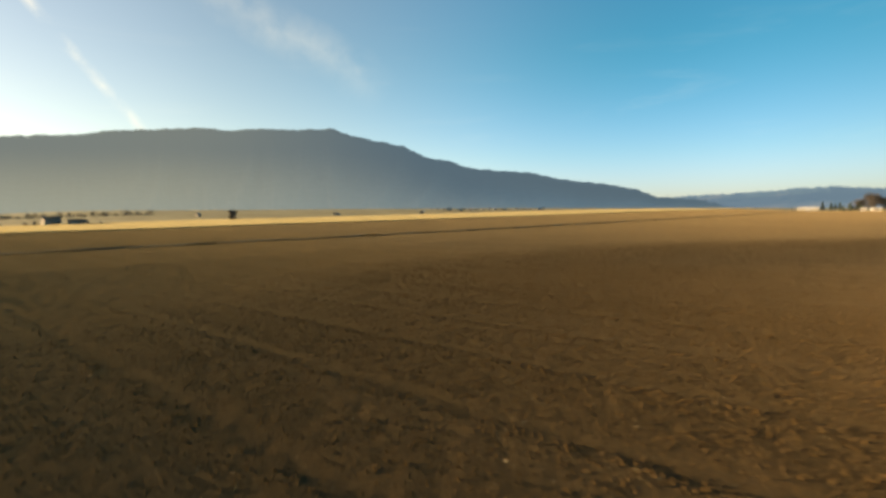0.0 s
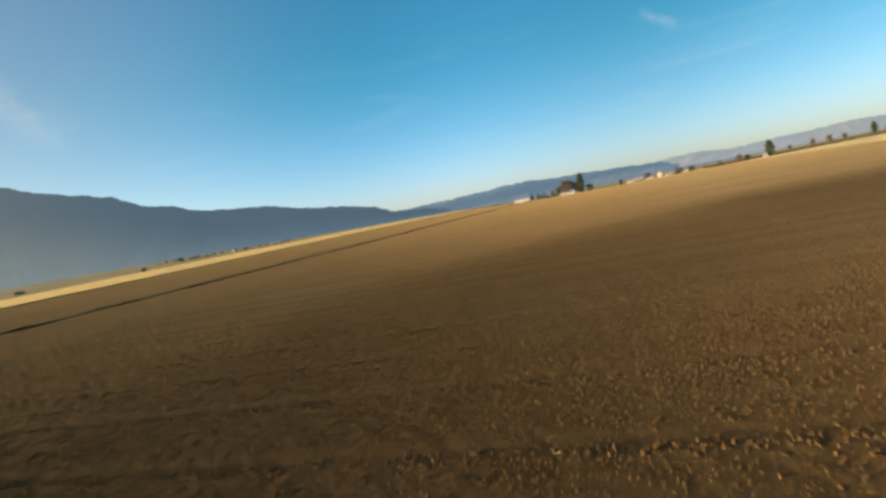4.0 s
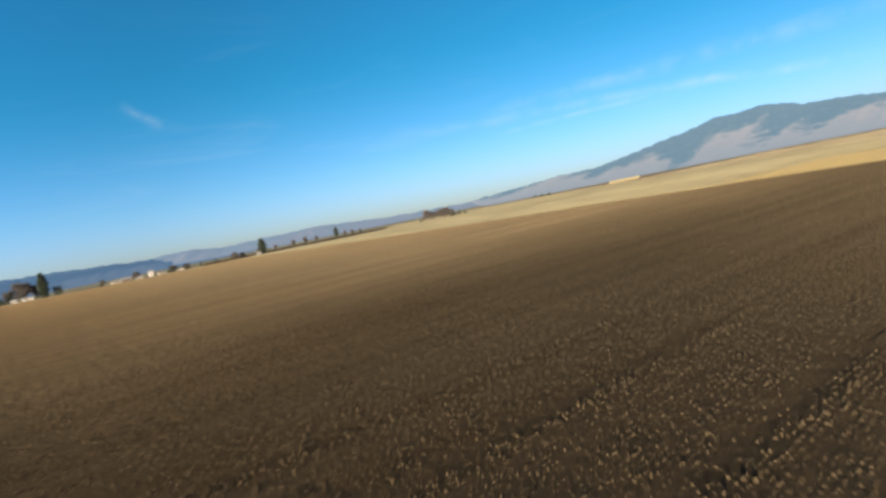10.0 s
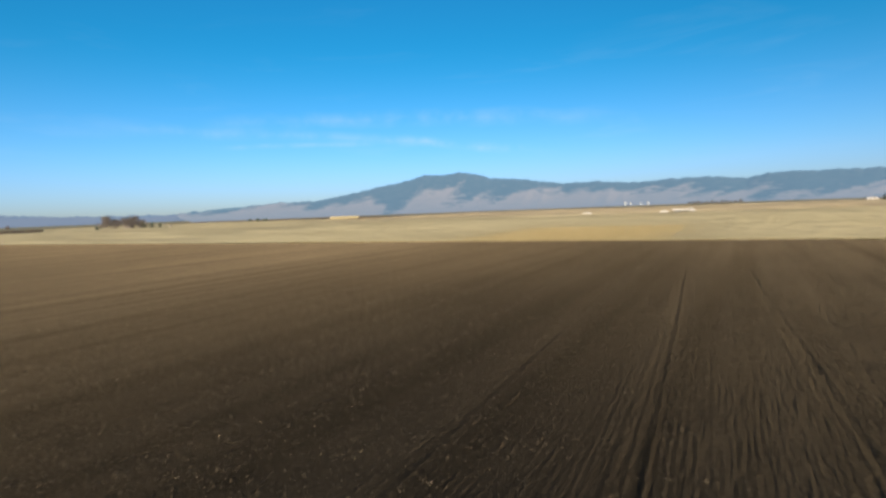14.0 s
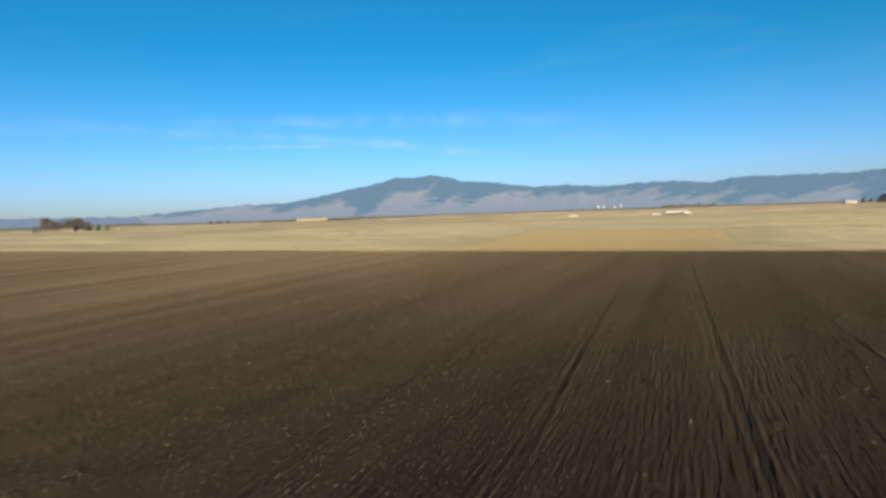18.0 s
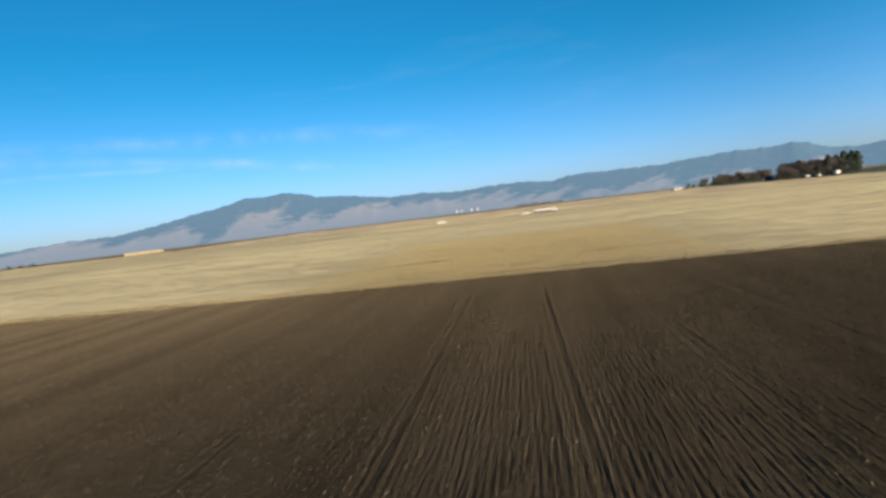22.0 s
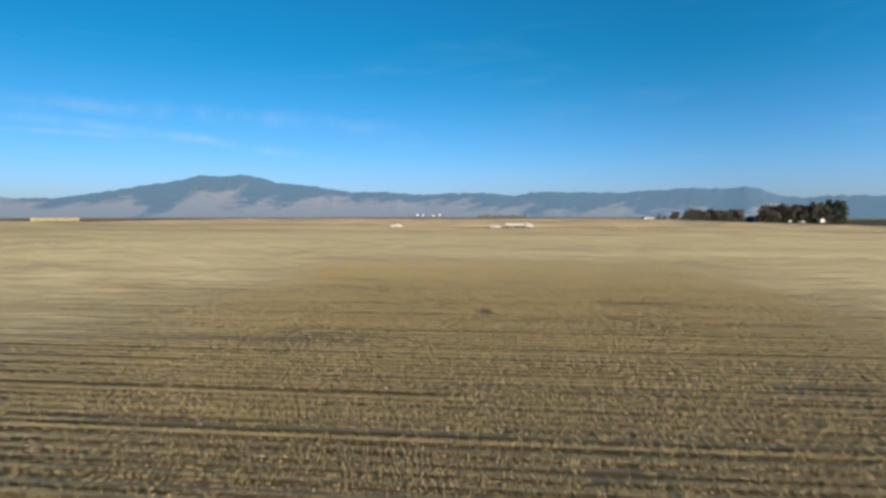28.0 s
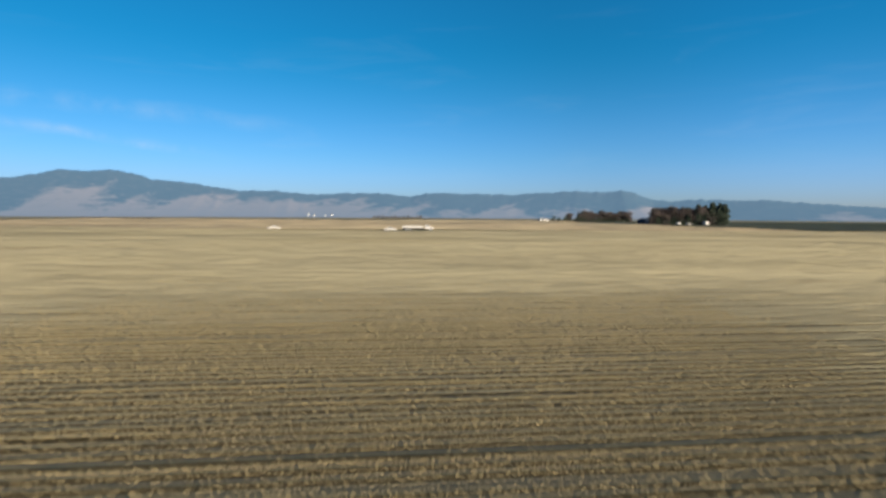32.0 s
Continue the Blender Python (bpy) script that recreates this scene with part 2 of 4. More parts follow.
def island_material(name, tones, rough=0.9, through_light=0.0, crumbly=0.0, spec=0.05):
    """A tone for each loose piece."""
    m, n, s = material(name, tones[0], rough, spec=spec)
    r = n.add("ShaderNodeNewGeometry").outputs["Random Per Island"]
    ramp = n.add("ShaderNodeValToRGB", {0: r})
    ramp.color_ramp.interpolation = "LINEAR"
    while len(ramp.color_ramp.elements) < len(tones):
        ramp.color_ramp.elements.new(0.5)
    for k, (e, c) in enumerate(zip(ramp.color_ramp.elements, tones)):
        e.position, e.color = k / (len(tones) - 1), rgb(*c)
    set_in(n, s, "Base Color", ground_state(n, spot(n), ramp.outputs[0]) if crumbly else ramp.outputs[0])
    s.inputs["Diffuse Roughness"].default_value = crumbly
    if crumbly:
        dusty(s)
    if through_light:
        glow_through(m, n, s, ramp.outputs[0], through_light)
    return m


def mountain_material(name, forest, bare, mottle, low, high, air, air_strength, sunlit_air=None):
    """Far slopes of forest and dry grass; air haze is put in as emission, paler towards the sun and the valley floor.
    """
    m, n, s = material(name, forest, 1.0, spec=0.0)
    p = spot(n)
    small = n.noise(n.scaled(p, 1, 1, 1.5), 0.02, 6.0, 0.7)
    open_or_hazed = n.add("ShaderNodeAttribute")
    open_or_hazed.attribute_name = "open_or_hazed_slope"
    f = n.math("ADD", open_or_hazed.outputs["Fac"], n.math("MULTIPLY", n.math("SUBTRACT", small, 0.5), mottle))
    c = n.mix(n.step(f, low, high), rgb(*forest), rgb(*bare))
    set_in(n, s, "Base Color", c)
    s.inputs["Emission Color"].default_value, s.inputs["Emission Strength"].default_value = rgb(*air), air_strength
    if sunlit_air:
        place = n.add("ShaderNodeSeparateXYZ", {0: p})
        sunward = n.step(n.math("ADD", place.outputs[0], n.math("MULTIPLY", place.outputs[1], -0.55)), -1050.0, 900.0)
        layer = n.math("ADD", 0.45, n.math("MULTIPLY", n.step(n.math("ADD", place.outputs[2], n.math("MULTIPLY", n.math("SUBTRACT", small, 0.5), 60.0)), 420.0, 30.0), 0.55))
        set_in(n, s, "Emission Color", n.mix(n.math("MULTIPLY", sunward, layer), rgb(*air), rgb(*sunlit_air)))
    return m


SOIL = soil_material("ploughed_soil")
STRAW = straw_material("stubble_straw")
FLOOR = mottled("chaff_and_soil", (0.104, 0.070, 0.028), (0.172, 0.121, 0.052), 0.5, 9.0, 0.95, 1.0, 0.03, (0.5, 1.4, 1))
CLOD = island_material("clods", [(0.040, 0.0318, 0.0220), (0.054, 0.0425, 0.0292), (0.043, 0.0345, 0.0255), (0.066, 0.0520, 0.0350), (0.048, 0.0385, 0.0262)], crumbly=1.0, spec=0.0)
BLADES = island_material("straw_blades", [(0.190, 0.150, 0.079), (0.232, 0.185, 0.098), (0.280, 0.224, 0.121), (0.208, 0.167, 0.088)], through_light=0.18)
HEAPED = island_material("heaped_straw", [(0.14, 0.112, 0.062), (0.20, 0.162, 0.090), (0.27, 0.22, 0.125), (0.17, 0.136, 0.075)], through_light=0.12)
SCRAPS = island_material("straw_scraps", [(0.040, 0.032, 0.022), (0.062, 0.050, 0.030), (0.080, 0.058, 0.036), (0.052, 0.048, 0.028), (0.13, 0.098, 0.058), (0.26, 0.205, 0.135)])
DRY = mottled("dry_grass", (0.25, 0.20, 0.11), (0.35, 0.29, 0.165), 0.02, 0.6)
TAN = mottled("tan_field", (0.185, 0.15, 0.098), (0.235, 0.2, 0.136), 0.02, 0.7, stretch=(0.3, 1, 1))
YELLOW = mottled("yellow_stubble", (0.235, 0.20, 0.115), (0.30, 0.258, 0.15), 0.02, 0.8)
RANK = mottled("rank_dark_grass", (0.054, 0.042, 0.022), (0.085, 0.066, 0.034), 0.3, 3.0)
BROWN = mottled("brown_field", (0.13, 0.085, 0.05), (0.18, 0.12, 0.07), 0.03, 0.8)
GREEN = mottled("winter_crop", (0.070, 0.074, 0.045), (0.105, 0.106, 0.066), 0.02, 0.6, stretch=(0.3, 1, 1))
BARK = mottled("bark", (0.07, 0.05, 0.04), (0.12, 0.09, 0.07), 1.5, 9.0)
TWIGS = island_material("bare_twigs", [(0.062, 0.052, 0.048), (0.092, 0.075, 0.067), (0.072, 0.060, 0.055)])
PALE_TWIGS = island_material("pale_bare_twigs", [(0.062, 0.054, 0.05), (0.09, 0.078, 0.071), (0.075, 0.065, 0.06)])
RUST = island_material("autumn_leaves", [(0.070, 0.059, 0.051), (0.088, 0.073, 0.062), (0.064, 0.054, 0.048)])
NEEDLES = island_material("needles", [(0.030, 0.040, 0.030), (0.048, 0.060, 0.042), (0.038, 0.050, 0.038)])
WHITE = mottled("white_paint", (0.42, 0.40, 0.375), (0.33, 0.315, 0.295), 0.4, 3.0, 0.6, 0.1)
CREAM = mottled("cream_siding", (0.31, 0.27, 0.22), (0.25, 0.22, 0.175), 0.4, 3.0, 0.7, 0.1)
REDROOF = mottled("red_roof", (0.20, 0.12, 0.10), (0.16, 0.09, 0.075), 0.5, 4.0, 0.8, 0.2)
GREYROOF = mottled("grey_roof", (0.22, 0.21, 0.20), (0.30, 0.29, 0.28), 0.5, 4.0, 0.8, 0.2)
TIN = material("pale_tin", (0.30, 0.30, 0.295), 0.6, 0.2)[0]
# wood paled to grey for the haze before the southern buildings
GREYWOOD = mottled("hazed_grey_wood", (0.17, 0.15, 0.13), (0.24, 0.215, 0.19), 0.8, 6.0)
DARKWOOD = mottled("weathered_wood", (0.09, 0.07, 0.055), (0.14, 0.11, 0.085), 0.8, 6.0)
BLUE = mottled("blue_sheeting", (0.022, 0.032, 0.052), (0.032, 0.045, 0.070), 0.4, 3.0, 0.6)
GLASS = material("window_glass", (0.03, 0.035, 0.04), 0.08, 0.0, 0.6)[0]
RUBBER = material("rubber", (0.025, 0.025, 0.025), 0.85)[0]
CHROME = material("steel", (0.5, 0.5, 0.5), 0.35, 1.0)[0]
LAMPGLASS = material("lamp_glass", (0.6, 0.58, 0.5), 0.15, 0.0, 0.6)[0]
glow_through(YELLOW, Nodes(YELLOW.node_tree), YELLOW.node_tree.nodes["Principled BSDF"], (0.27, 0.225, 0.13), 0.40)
HAY = mottled("hay", (0.165, 0.138, 0.078), (0.215, 0.182, 0.105), 0.3, 5.0)

# ---- mesh helpers ----


def mesh_of(name, verts, faces, smooth=False):
    """A mesh from arrays of places and of faces with one corner count."""
    verts, faces = np.asarray(verts, np.float32), np.asarray(faces, np.int32)
    me = bpy.data.meshes.new(name)
    me.vertices.add(len(verts))
    me.vertices.foreach_set("co", verts.ravel())
    k = faces.shape[1]
    me.loops.add(faces.size)
    me.loops.foreach_set("vertex_index", faces.ravel())
    me.polygons.add(len(faces))
    me.polygons.foreach_set("loop_start", np.arange(0, faces.size, k, dtype=np.int32))
    me.polygons.foreach_set("use_smooth", np.full(len(faces), smooth))
    me.update(calc_edges=True)
    return me


def ob_of(name, verts, faces, mat, parent=None, smooth=False):
    me = mesh_of(name, verts, faces, smooth)
    me.materials.append(mat)
    ob = new(name, me)
    ob.parent = parent
    return ob


def part(name, bm, mat, parent=None, label=""):
    me = bpy.data.meshes.new(name)
    bm.to_mesh(me)
    bm.free()
    me.materials.append(mat)
    ob = new(name, me)
    ob.parent = parent
    return tagged(ob, label) if label else ob


def grid_faces(nu, nv):
    """Quads of a grid whose points are stored row by row, nu in a row."""
    i = (np.arange(nv - 1)[:, None] * nu + np.arange(nu - 1)[None]).ravel()
    return np.stack([i, i + 1, i + nu + 1, i + nu], 1)


def rand(*shape):
    return RNG.random(shape)


RNG = np.random.default_rng(7)


def soft_noise(x, y, cell, seed):
    """Smooth value noise on the plan."""
    r = np.random.default_rng(seed)
    table = r.random((256, 256))
    u, v = np.asarray(x, float) / cell, np.asarray(y, float) / cell
    i, j = np.floor(u).astype(int), np.floor(v).astype(int)
    a, b = u - i, v - j
    a, b = a * a * (3 - 2 * a), b * b * (3 - 2 * b)
    t = lambda p, q: table[p % 256, q % 256]
    return (t(i, j) * (1 - a) + t(i + 1, j) * a) * (1 - b) + (t(i, j + 1) * (1 - a) + t(i + 1, j + 1) * a) * b


BAND = np.array([(104, -66), (84, -84), (62, -97), (36, -93), (15, -70), (3, -40), (-4, 2)], float)


def band_distance(x, y):
    """How far a place lies from the middle of the worked band of the field."""
    best = np.full(np.shape(x), 1e9)
    for a, b in zip(BAND[:-1], BAND[1:]):
        d = b - a
        k = np.clip(((x - a[0]) * d[0] + (y - a[1]) * d[1]) / (d @ d), 0, 1)
        best = np.minimum(best, np.hypot(x - a[0] - k * d[0], y - a[1] - k * d[1]))
    return best


RISE_AZ = [-180, -100, 60, 100, 112, 134, 151, 173, 180]
RISE_M = [17, 0, 0, 0, 5, 13, 17, 20, 17]


def land(x, y):
    """The height of the land: flat, rising gently towards the southern ridge."""
    x, y = np.asarray(x, float), np.asarray(y, float)
    r, az = np.hypot(x, y), np.degrees(np.arctan2(-x, y))
    return np.interp(az, RISE_AZ, RISE_M) * np.clip((r - 150) / 750, 0, 1.25) ** 1.5


def top(x, y):
    return float(land(x, y))


# ---- the land ----
rings = np.concatenate([np.linspace(1, 900, 60), np.linspace(940, 4900, 30)])
turns = np.radians(np.arange(0, 363, 3.0))
rr, aa = np.meshgrid(rings, turns)
gx, gy = rr * np.cos(aa), rr * np.sin(aa)
gz = land(gx, gy) - np.where((gx > -390) & (gx < 410) & (gy > -190) & (gy < 0), 0.7, 0.15)
ground = ob_of("ground", np.stack([gx, gy, gz], -1).reshape(-1, 3), grid_faces(len(rings), len(turns))[:, ::-1], DRY, smooth=True)
tagged(ground, "wide flat farmland of dry pale grass", "ground", kind="structure")


def cut(places, faces, x0, x1, y0, y1):
    """The faces that lie outside a rectangle of the plan."""
    mid = places[faces].mean(1)
    return faces[~((mid[:, 0] > x0) & (mid[:, 0] < x1) & (mid[:, 1] > y0) & (mid[:, 1] < y1))]


def crumb_lit(ob, amount):
    """How far the soil colour is lifted for sunlit crumbs too small to model."""
    ob.data.attributes.new("crumb_light", "FLOAT", "POINT").data.foreach_set("value", np.asarray(amount, np.float32).ravel())
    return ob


def field(name, xs, ys, lift, mat, label, rough_m=None, seed=1, category="field", hole=None):
    """A sheet of land over a grid of xs and ys, following the ground."""
    u, v = np.meshgrid(xs, ys)
    if rough_m:
        r = np.random.default_rng(seed)
        dx, dy = xs[1] - xs[0], ys[1] - ys[0]
        z = r.normal(0, 1.0, u.shape) * rough_m(u, v)
        u = u + np.where((u > xs[0]) & (u < xs[-1]), r.uniform(-0.35, 0.35, u.shape) * dx, 0)
        v = v + np.where((v > ys[0]) & (v < ys[-1]), r.uniform(-0.35, 0.35, u.shape) * dy, 0)
    else:
        z = 0.0
    w = land(u, v) + lift + z
    places, faces = np.stack([u, v, w], -1).reshape(-1, 3), grid_faces(len(xs), len(ys))
    if hole:
        faces = cut(places, faces, *hole)
    ob = ob_of(name, places, faces, mat)
    return tagged(ob, label, category, kind="structure")


def warped(name, corners, nu, nv, lift, mat, label, rough_m=0.0, seed=1, category="field"):
    """A four-cornered sheet of land; corners run round it."""
    a, b, c, d = [np.array(q, float) for q in corners]
    s, t = np.meshgrid(np.linspace(0, 1, nu), np.linspace(0, 1, nv))
    s, t = s[..., None], t[..., None]
    p = (a * (1 - s) + b * s) * (1 - t) + (d * (1 - s) + c * s) * t
    r = np.random.default_rng(seed)
    w = land(p[..., 0], p[..., 1]) + lift + r.normal(0, 1, p.shape[:2]) * rough_m
    ob = ob_of(name, np.dstack([p, w]).reshape(-1, 3), grid_faces(nu, nv), mat)
    return tagged(ob, label, category, kind="structure")


# ploughed field: far sheet, near sheet, and the drilled strip by the stubble
LANE, PITCH = 3.87, 3.87 / 25


def across_rows(x, y):
    """The place across the drill rows, in metres, from one of the wheel lanes."""
    return x - 1.75 - ROW_LEAN * (np.asarray(y, float) + 20.0) + 0.22 * (soft_noise(np.asarray(y, float) * 0 + 3, y, 17.0, 5) - 0.5)


def lane_offset(u):
    return u - np.round(u / LANE) * LANE


def worked(x, y):
    """The relief left by the plough: lumps, broad swells and shallow wheel lanes."""
    off = lane_offset(across_rows(x, y))
    z = 0.010 * (soft_noise(x, y, 0.75, 81) - 0.5) + 0.016 * (soft_noise(x, y, 4.5, 82) - 0.5)
    return z - 0.012 * np.exp(-(off / 0.30) ** 2) + 0.008 * np.exp(-((off - 0.62) / 0.28) ** 2)


far_field = field("ploughed_field_far", np.arange(-400, 421, 1.25), np.arange(-189, 0.1, 1.25), -0.02, SOIL,
                  "dark brown ploughed field of bare soil", lambda x, y: 0.02, 3, hole=(-34, 124, -137, 1))
crumb_lit(far_field, np.ones(len(far_field.data.vertices)))
DRILL = (-24.0, 30.0, -72.0)  # west, east and south edges of the drilled strip
xs, ys = np.arange(-35, 125, 0.34), np.arange(-138, -0.05, 0.34)
u, v = np.meshgrid(xs, ys)
w = worked(u, v) + RNG.normal(0, 1.0, u.shape) * np.interp(band_distance(u, v), [10, 30], [0.005, 0.014])
places = np.stack([u, v, w], -1).reshape(-1, 3)
near_field = ob_of("ploughed_field", places, cut(places, grid_faces(len(xs), len(ys)), DRILL[0] + 1, DRILL[1] - 1, DRILL[2] + 1, 1), SOIL)
crumb_lit(near_field, np.interp(band_distance(u, v), [5, 12, 22, 34], [0.36, 0.62, 0.95, 1.0]))
tagged(near_field, "dark brown ploughed soil with clods and straw scraps", "field", kind="structure")


def drilled_top(x, y):
    """Seed rows, broken here and there, wheel ruts, and the turning tracks by the border."""
    u = across_rows(x, y)
    off = lane_offset(u)
    inland = np.clip((-4.2 - y) / 3.0, 0.06, 1)
    strong = np.clip(0.15 + 1.3 * soft_noise(u, y * 0.3, 2.3, 6), 0.1, 1.25) * inland
    z = 0.0027 * strong * np.sin(u * 2 * np.pi / PITCH) * np.interp(x, [4, 9], [1.0, 0.6])
    rut = inland * np.clip(0.4 + soft_noise(u * 0.5, y, 3.0, 9), 0.3, 1.2)
    z = z + rut * (-0.010 * np.exp(-(off / 0.085) ** 2) + 0.008 * np.exp(-((off - 0.17) / 0.07) ** 2)
                   - 0.007 * np.exp(-((off + 0.24) / 0.06) ** 2) + 0.005 * np.exp(-((off + 0.40) / 0.07) ** 2))
    for y0, deep, x0, x1 in ((-12.5, 0.007, -30, -1.5), (-13.7, 0.009, -30, 4.5), (-2.4, 0.020, -30, 3), (-1.4, 0.018, -30, 40)):
        d = y - y0 - 0.25 * (soft_noise(x, x * 0, 6.0, 83) - 0.5) - 0.012 * x
        z = z - np.where((x > x0) & (x < x1), deep, 0) * (np.exp(-(d / 0.16) ** 2) - 0.7 * np.exp(-((d - 0.38) / 0.17) ** 2))
    return 0.014 + z + (soft_noise(x, y, 0.8, 8) - 0.5) * 0.018


xs = np.arange(DRILL[0] - 1, DRILL[1] + 1, 0.0387)
ys = np.concatenate([np.arange(DRILL[2] - 1, -16, 0.6), np.arange(-16, 0.9, 0.29)])
u, v = np.meshgrid(xs, ys)
w = drilled_top(u, v) + RNG.normal(0, 0.0035, u.shape)
drilled = ob_of("drilled_field", np.stack([u, v, w], -1).reshape(-1, 3), grid_faces(len(xs), len(ys)), SOIL)
crumb_lit(drilled, np.interp(band_distance(u, v), [5, 12, 22, 34], [0.36, 0.62, 0.95, 1.0]))
tagged(drilled, "dark ploughed soil with straight drill rows and wheel ruts", "field", kind="structure")

# stubble: rows of straw far off, a finer bed near by
far_y = lambda x: np.interp(x, [-520, -300, -60, 400], [310, 300, 168, 160])
xs = np.arange(-520, 401, 11.0)


def straw_rows(name, xs, y0, y1, gap, height, lift, seed, mat=STRAW, floor=FLOOR, hole=None):
    """Low ridges of standing stubble, one line of straw after another, with chaff and soil between."""
    r = np.random.default_rng(seed)
    n = int(np.ceil((np.max(y1(xs)) - y0) / gap))
    v = []
    for k in range(n):
        y = y0 + k * gap + r.uniform(-0.25, 0.25) * gap
        swell = 0.55 + 0.9 * soft_noise(xs, xs * 0 + 3.7 * k, 45.0, seed + 90) * (0.72 + 0.56 * r.random())
        for off, z in ((0.0, 0.0), (0.52, 0.0), (0.70, 1.0), (0.86, 1.0)):
            yy = np.minimum(y + off * gap + r.uniform(-0.05, 0.05, len(xs)) * gap, y1(xs))
            v.append(np.stack([xs, yy, land(xs, yy) + lift + z * (height(xs, yy) if callable(height) else height) * swell * (0.7 + 0.6 * r.random(len(xs)))], 1))
    places, faces = np.concatenate(v), grid_faces(len(xs), 4 * n)
    if hole:
        faces = cut(places, faces, *hole)
    ob = ob_of(name, places, faces, mat)
    ob.data.materials.append(floor)
    strip = ((faces[:, 0] // len(xs)) % 4 == 0).astype(np.int32)
    ob.data.polygons.foreach_set("material_index", strip)
    return ob


def straw_fences(name, xs, y0, y1, gap, height, lift, seed, mat):
    """Thin standing rows of straw, one behind another, with ragged tops."""
    r = np.random.default_rng(seed)
    v, f, base = [], [], 0
    for k in range(int(np.ceil((np.max(y1(xs)) - y0) / gap))):
        y = np.minimum(y0 + k * gap + r.uniform(-0.3, 0.3, len(xs)) * gap, y1(xs))
        z = land(xs, y) + lift
        v += [np.stack([xs, y, z], 1), np.stack([xs, y + 0.1, z + height * (0.4 + 1.1 * r.random(len(xs)))], 1)]
        f.append(grid_faces(len(xs), 2) + base)
        base += 2 * len(xs)
    return ob_of(name, np.concatenate(v), np.concatenate(f), mat)


stubble_far = straw_rows("stubble_field_far", xs, 0.3, far_y, 1.05, 0.17, 0.0, 11, hole=(-72, 72, -1, 104))
tagged(stubble_far, "pale golden stubble field of cut straw", "field", kind="structure")


def trodden(x, y):
    """Low straw in the middle of the border strip, rising to full height outwards."""
    out = np.maximum(np.maximum((np.abs(x + 1.5) - 7) / 20, (y - 27) / 34), 0)
    return 0.006 + 0.084 * np.clip(out, 0, 1)


stubble_near = straw_rows("stubble_field", np.arange(-74, 75, 1.5), 0.12, lambda x: 105 + 0 * x, 0.43, trodden, 0.0, 15)
tagged(stubble_near, "stubble ground with rows of pale cut straw", "field", kind="structure")

warped("field_track", [(-420, -168), (420, -196), (420, -191), (-420, -163)], 200, 4, 0.10, RANK, "dark grassy track along the ploughed field", 0.08, 21, "track")
crumb_lit(warped("brown_field", [(-700, -300), (420, -345), (420, -196), (-420, -168)], 260, 60, 0.05, SOIL, "brown ploughed field beyond the track", 0.03, 22), np.ones(260 * 60))
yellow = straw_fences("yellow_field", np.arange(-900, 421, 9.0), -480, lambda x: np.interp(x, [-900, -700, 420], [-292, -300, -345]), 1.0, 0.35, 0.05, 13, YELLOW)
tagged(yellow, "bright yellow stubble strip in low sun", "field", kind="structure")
tan = straw_rows("tan_field", np.arange(-215, 50, 12.0), 182.0, lambda x: np.interp(x, [-215, 50], [470, 430]), 2.6, 0.30, 0.0, 14, TAN, TAN)
tagged(tan, "tan dry field beyond the stubble", "field", kind="structure")
wedge = straw_rows("tan_wedge", np.array([38, 46, 54, 62, 70, 78, 86, 94, 102, 110, 118, 128.0]), 168.0, lambda x: 436 + 0 * x, 2.6, 0.30, 0.01, 28, TAN, TAN)
tagged(wedge, "tan dry ground beside the winter crop", "field", kind="structure")
warped("brown_strip", [(-520, 310), (-200, 270), (-160, 350), (-600, 420)], 160, 50, 0.06, BROWN, "brown ploughed strip beyond the stubble", 0.08, 25)
warped("winter_crop_field", [(126, 176), (420, 176), (520, 420), (134, 420)], 160, 100, 0.06, GREEN, "dark green winter crop field", 0.08, 26)
warped("dark_bank", [(118, 162), (420, 158), (420, 176), (130, 176)], 200, 12, 0.06, SOIL, "dark earth bank along the stubble", 0.10, 27, "bank")
warped("field_margin", [(126, 164), (131, 164), (141, 446), (136, 446)], 8, 160, 0.15, RANK, "dark rank grass between tan ground and winter crop", 0.08, 29, "margin")

# ---- mountains ----
SKY_W = [(104, 0.35), (108, 0.9), (112.3, 1.36), (112.8, 1.41), (114.6, 2.26), (117.3, 2.83), (120.1, 3.23), (122.6, 3.67), (125.5, 4.37), (127.5, 4.5), (131.6, 5.05), (133.4, 5.8),
         (136.1, 6.28), (138.1, 7.36), (141.6, 8.1), (144.2, 8.68), (145.6, 9.24), (147.3, 9.11), (153.9, 9.05), (155.2, 8.85), (158.5, 9.0), (165.5, 8.35),
         (168, 7.86), (173.4, 7.46), (185, 7.0), (200, 4.0), (215, 1.0)]
SKY_N = [(-75, 0.3), (-55, 0.5), (-44.9, 0.7), (-39.7, 1.15), (-36, 1.48), (-30, 1.57), (-28, 1.42), (-26.1, 1.64), (-24.5, 2.27), (-23.4, 2.5), (-21.3, 2.34),
         (-18.7, 2.47), (-15.9, 2.3), (-12.2, 2.1), (-8, 2.19), (-5.7, 2.27), (-3.7, 2.18), (-2, 1.9), (1.2, 2.2), (5.4, 2.13), (7.8, 1.95), (12, 2.31), (14.7, 2.18),
         (19.3, 2.83), (22.3, 3.04), (24, 3.58), (25.8, 3.83), (27.6, 3.55), (29.4, 3.67), (30.9, 3.2), (34.7, 2.5), (38, 1.81), (40.6, 1.35), (44.9, 1.25),
         (49.6, 0.87), (54, 0.5)]
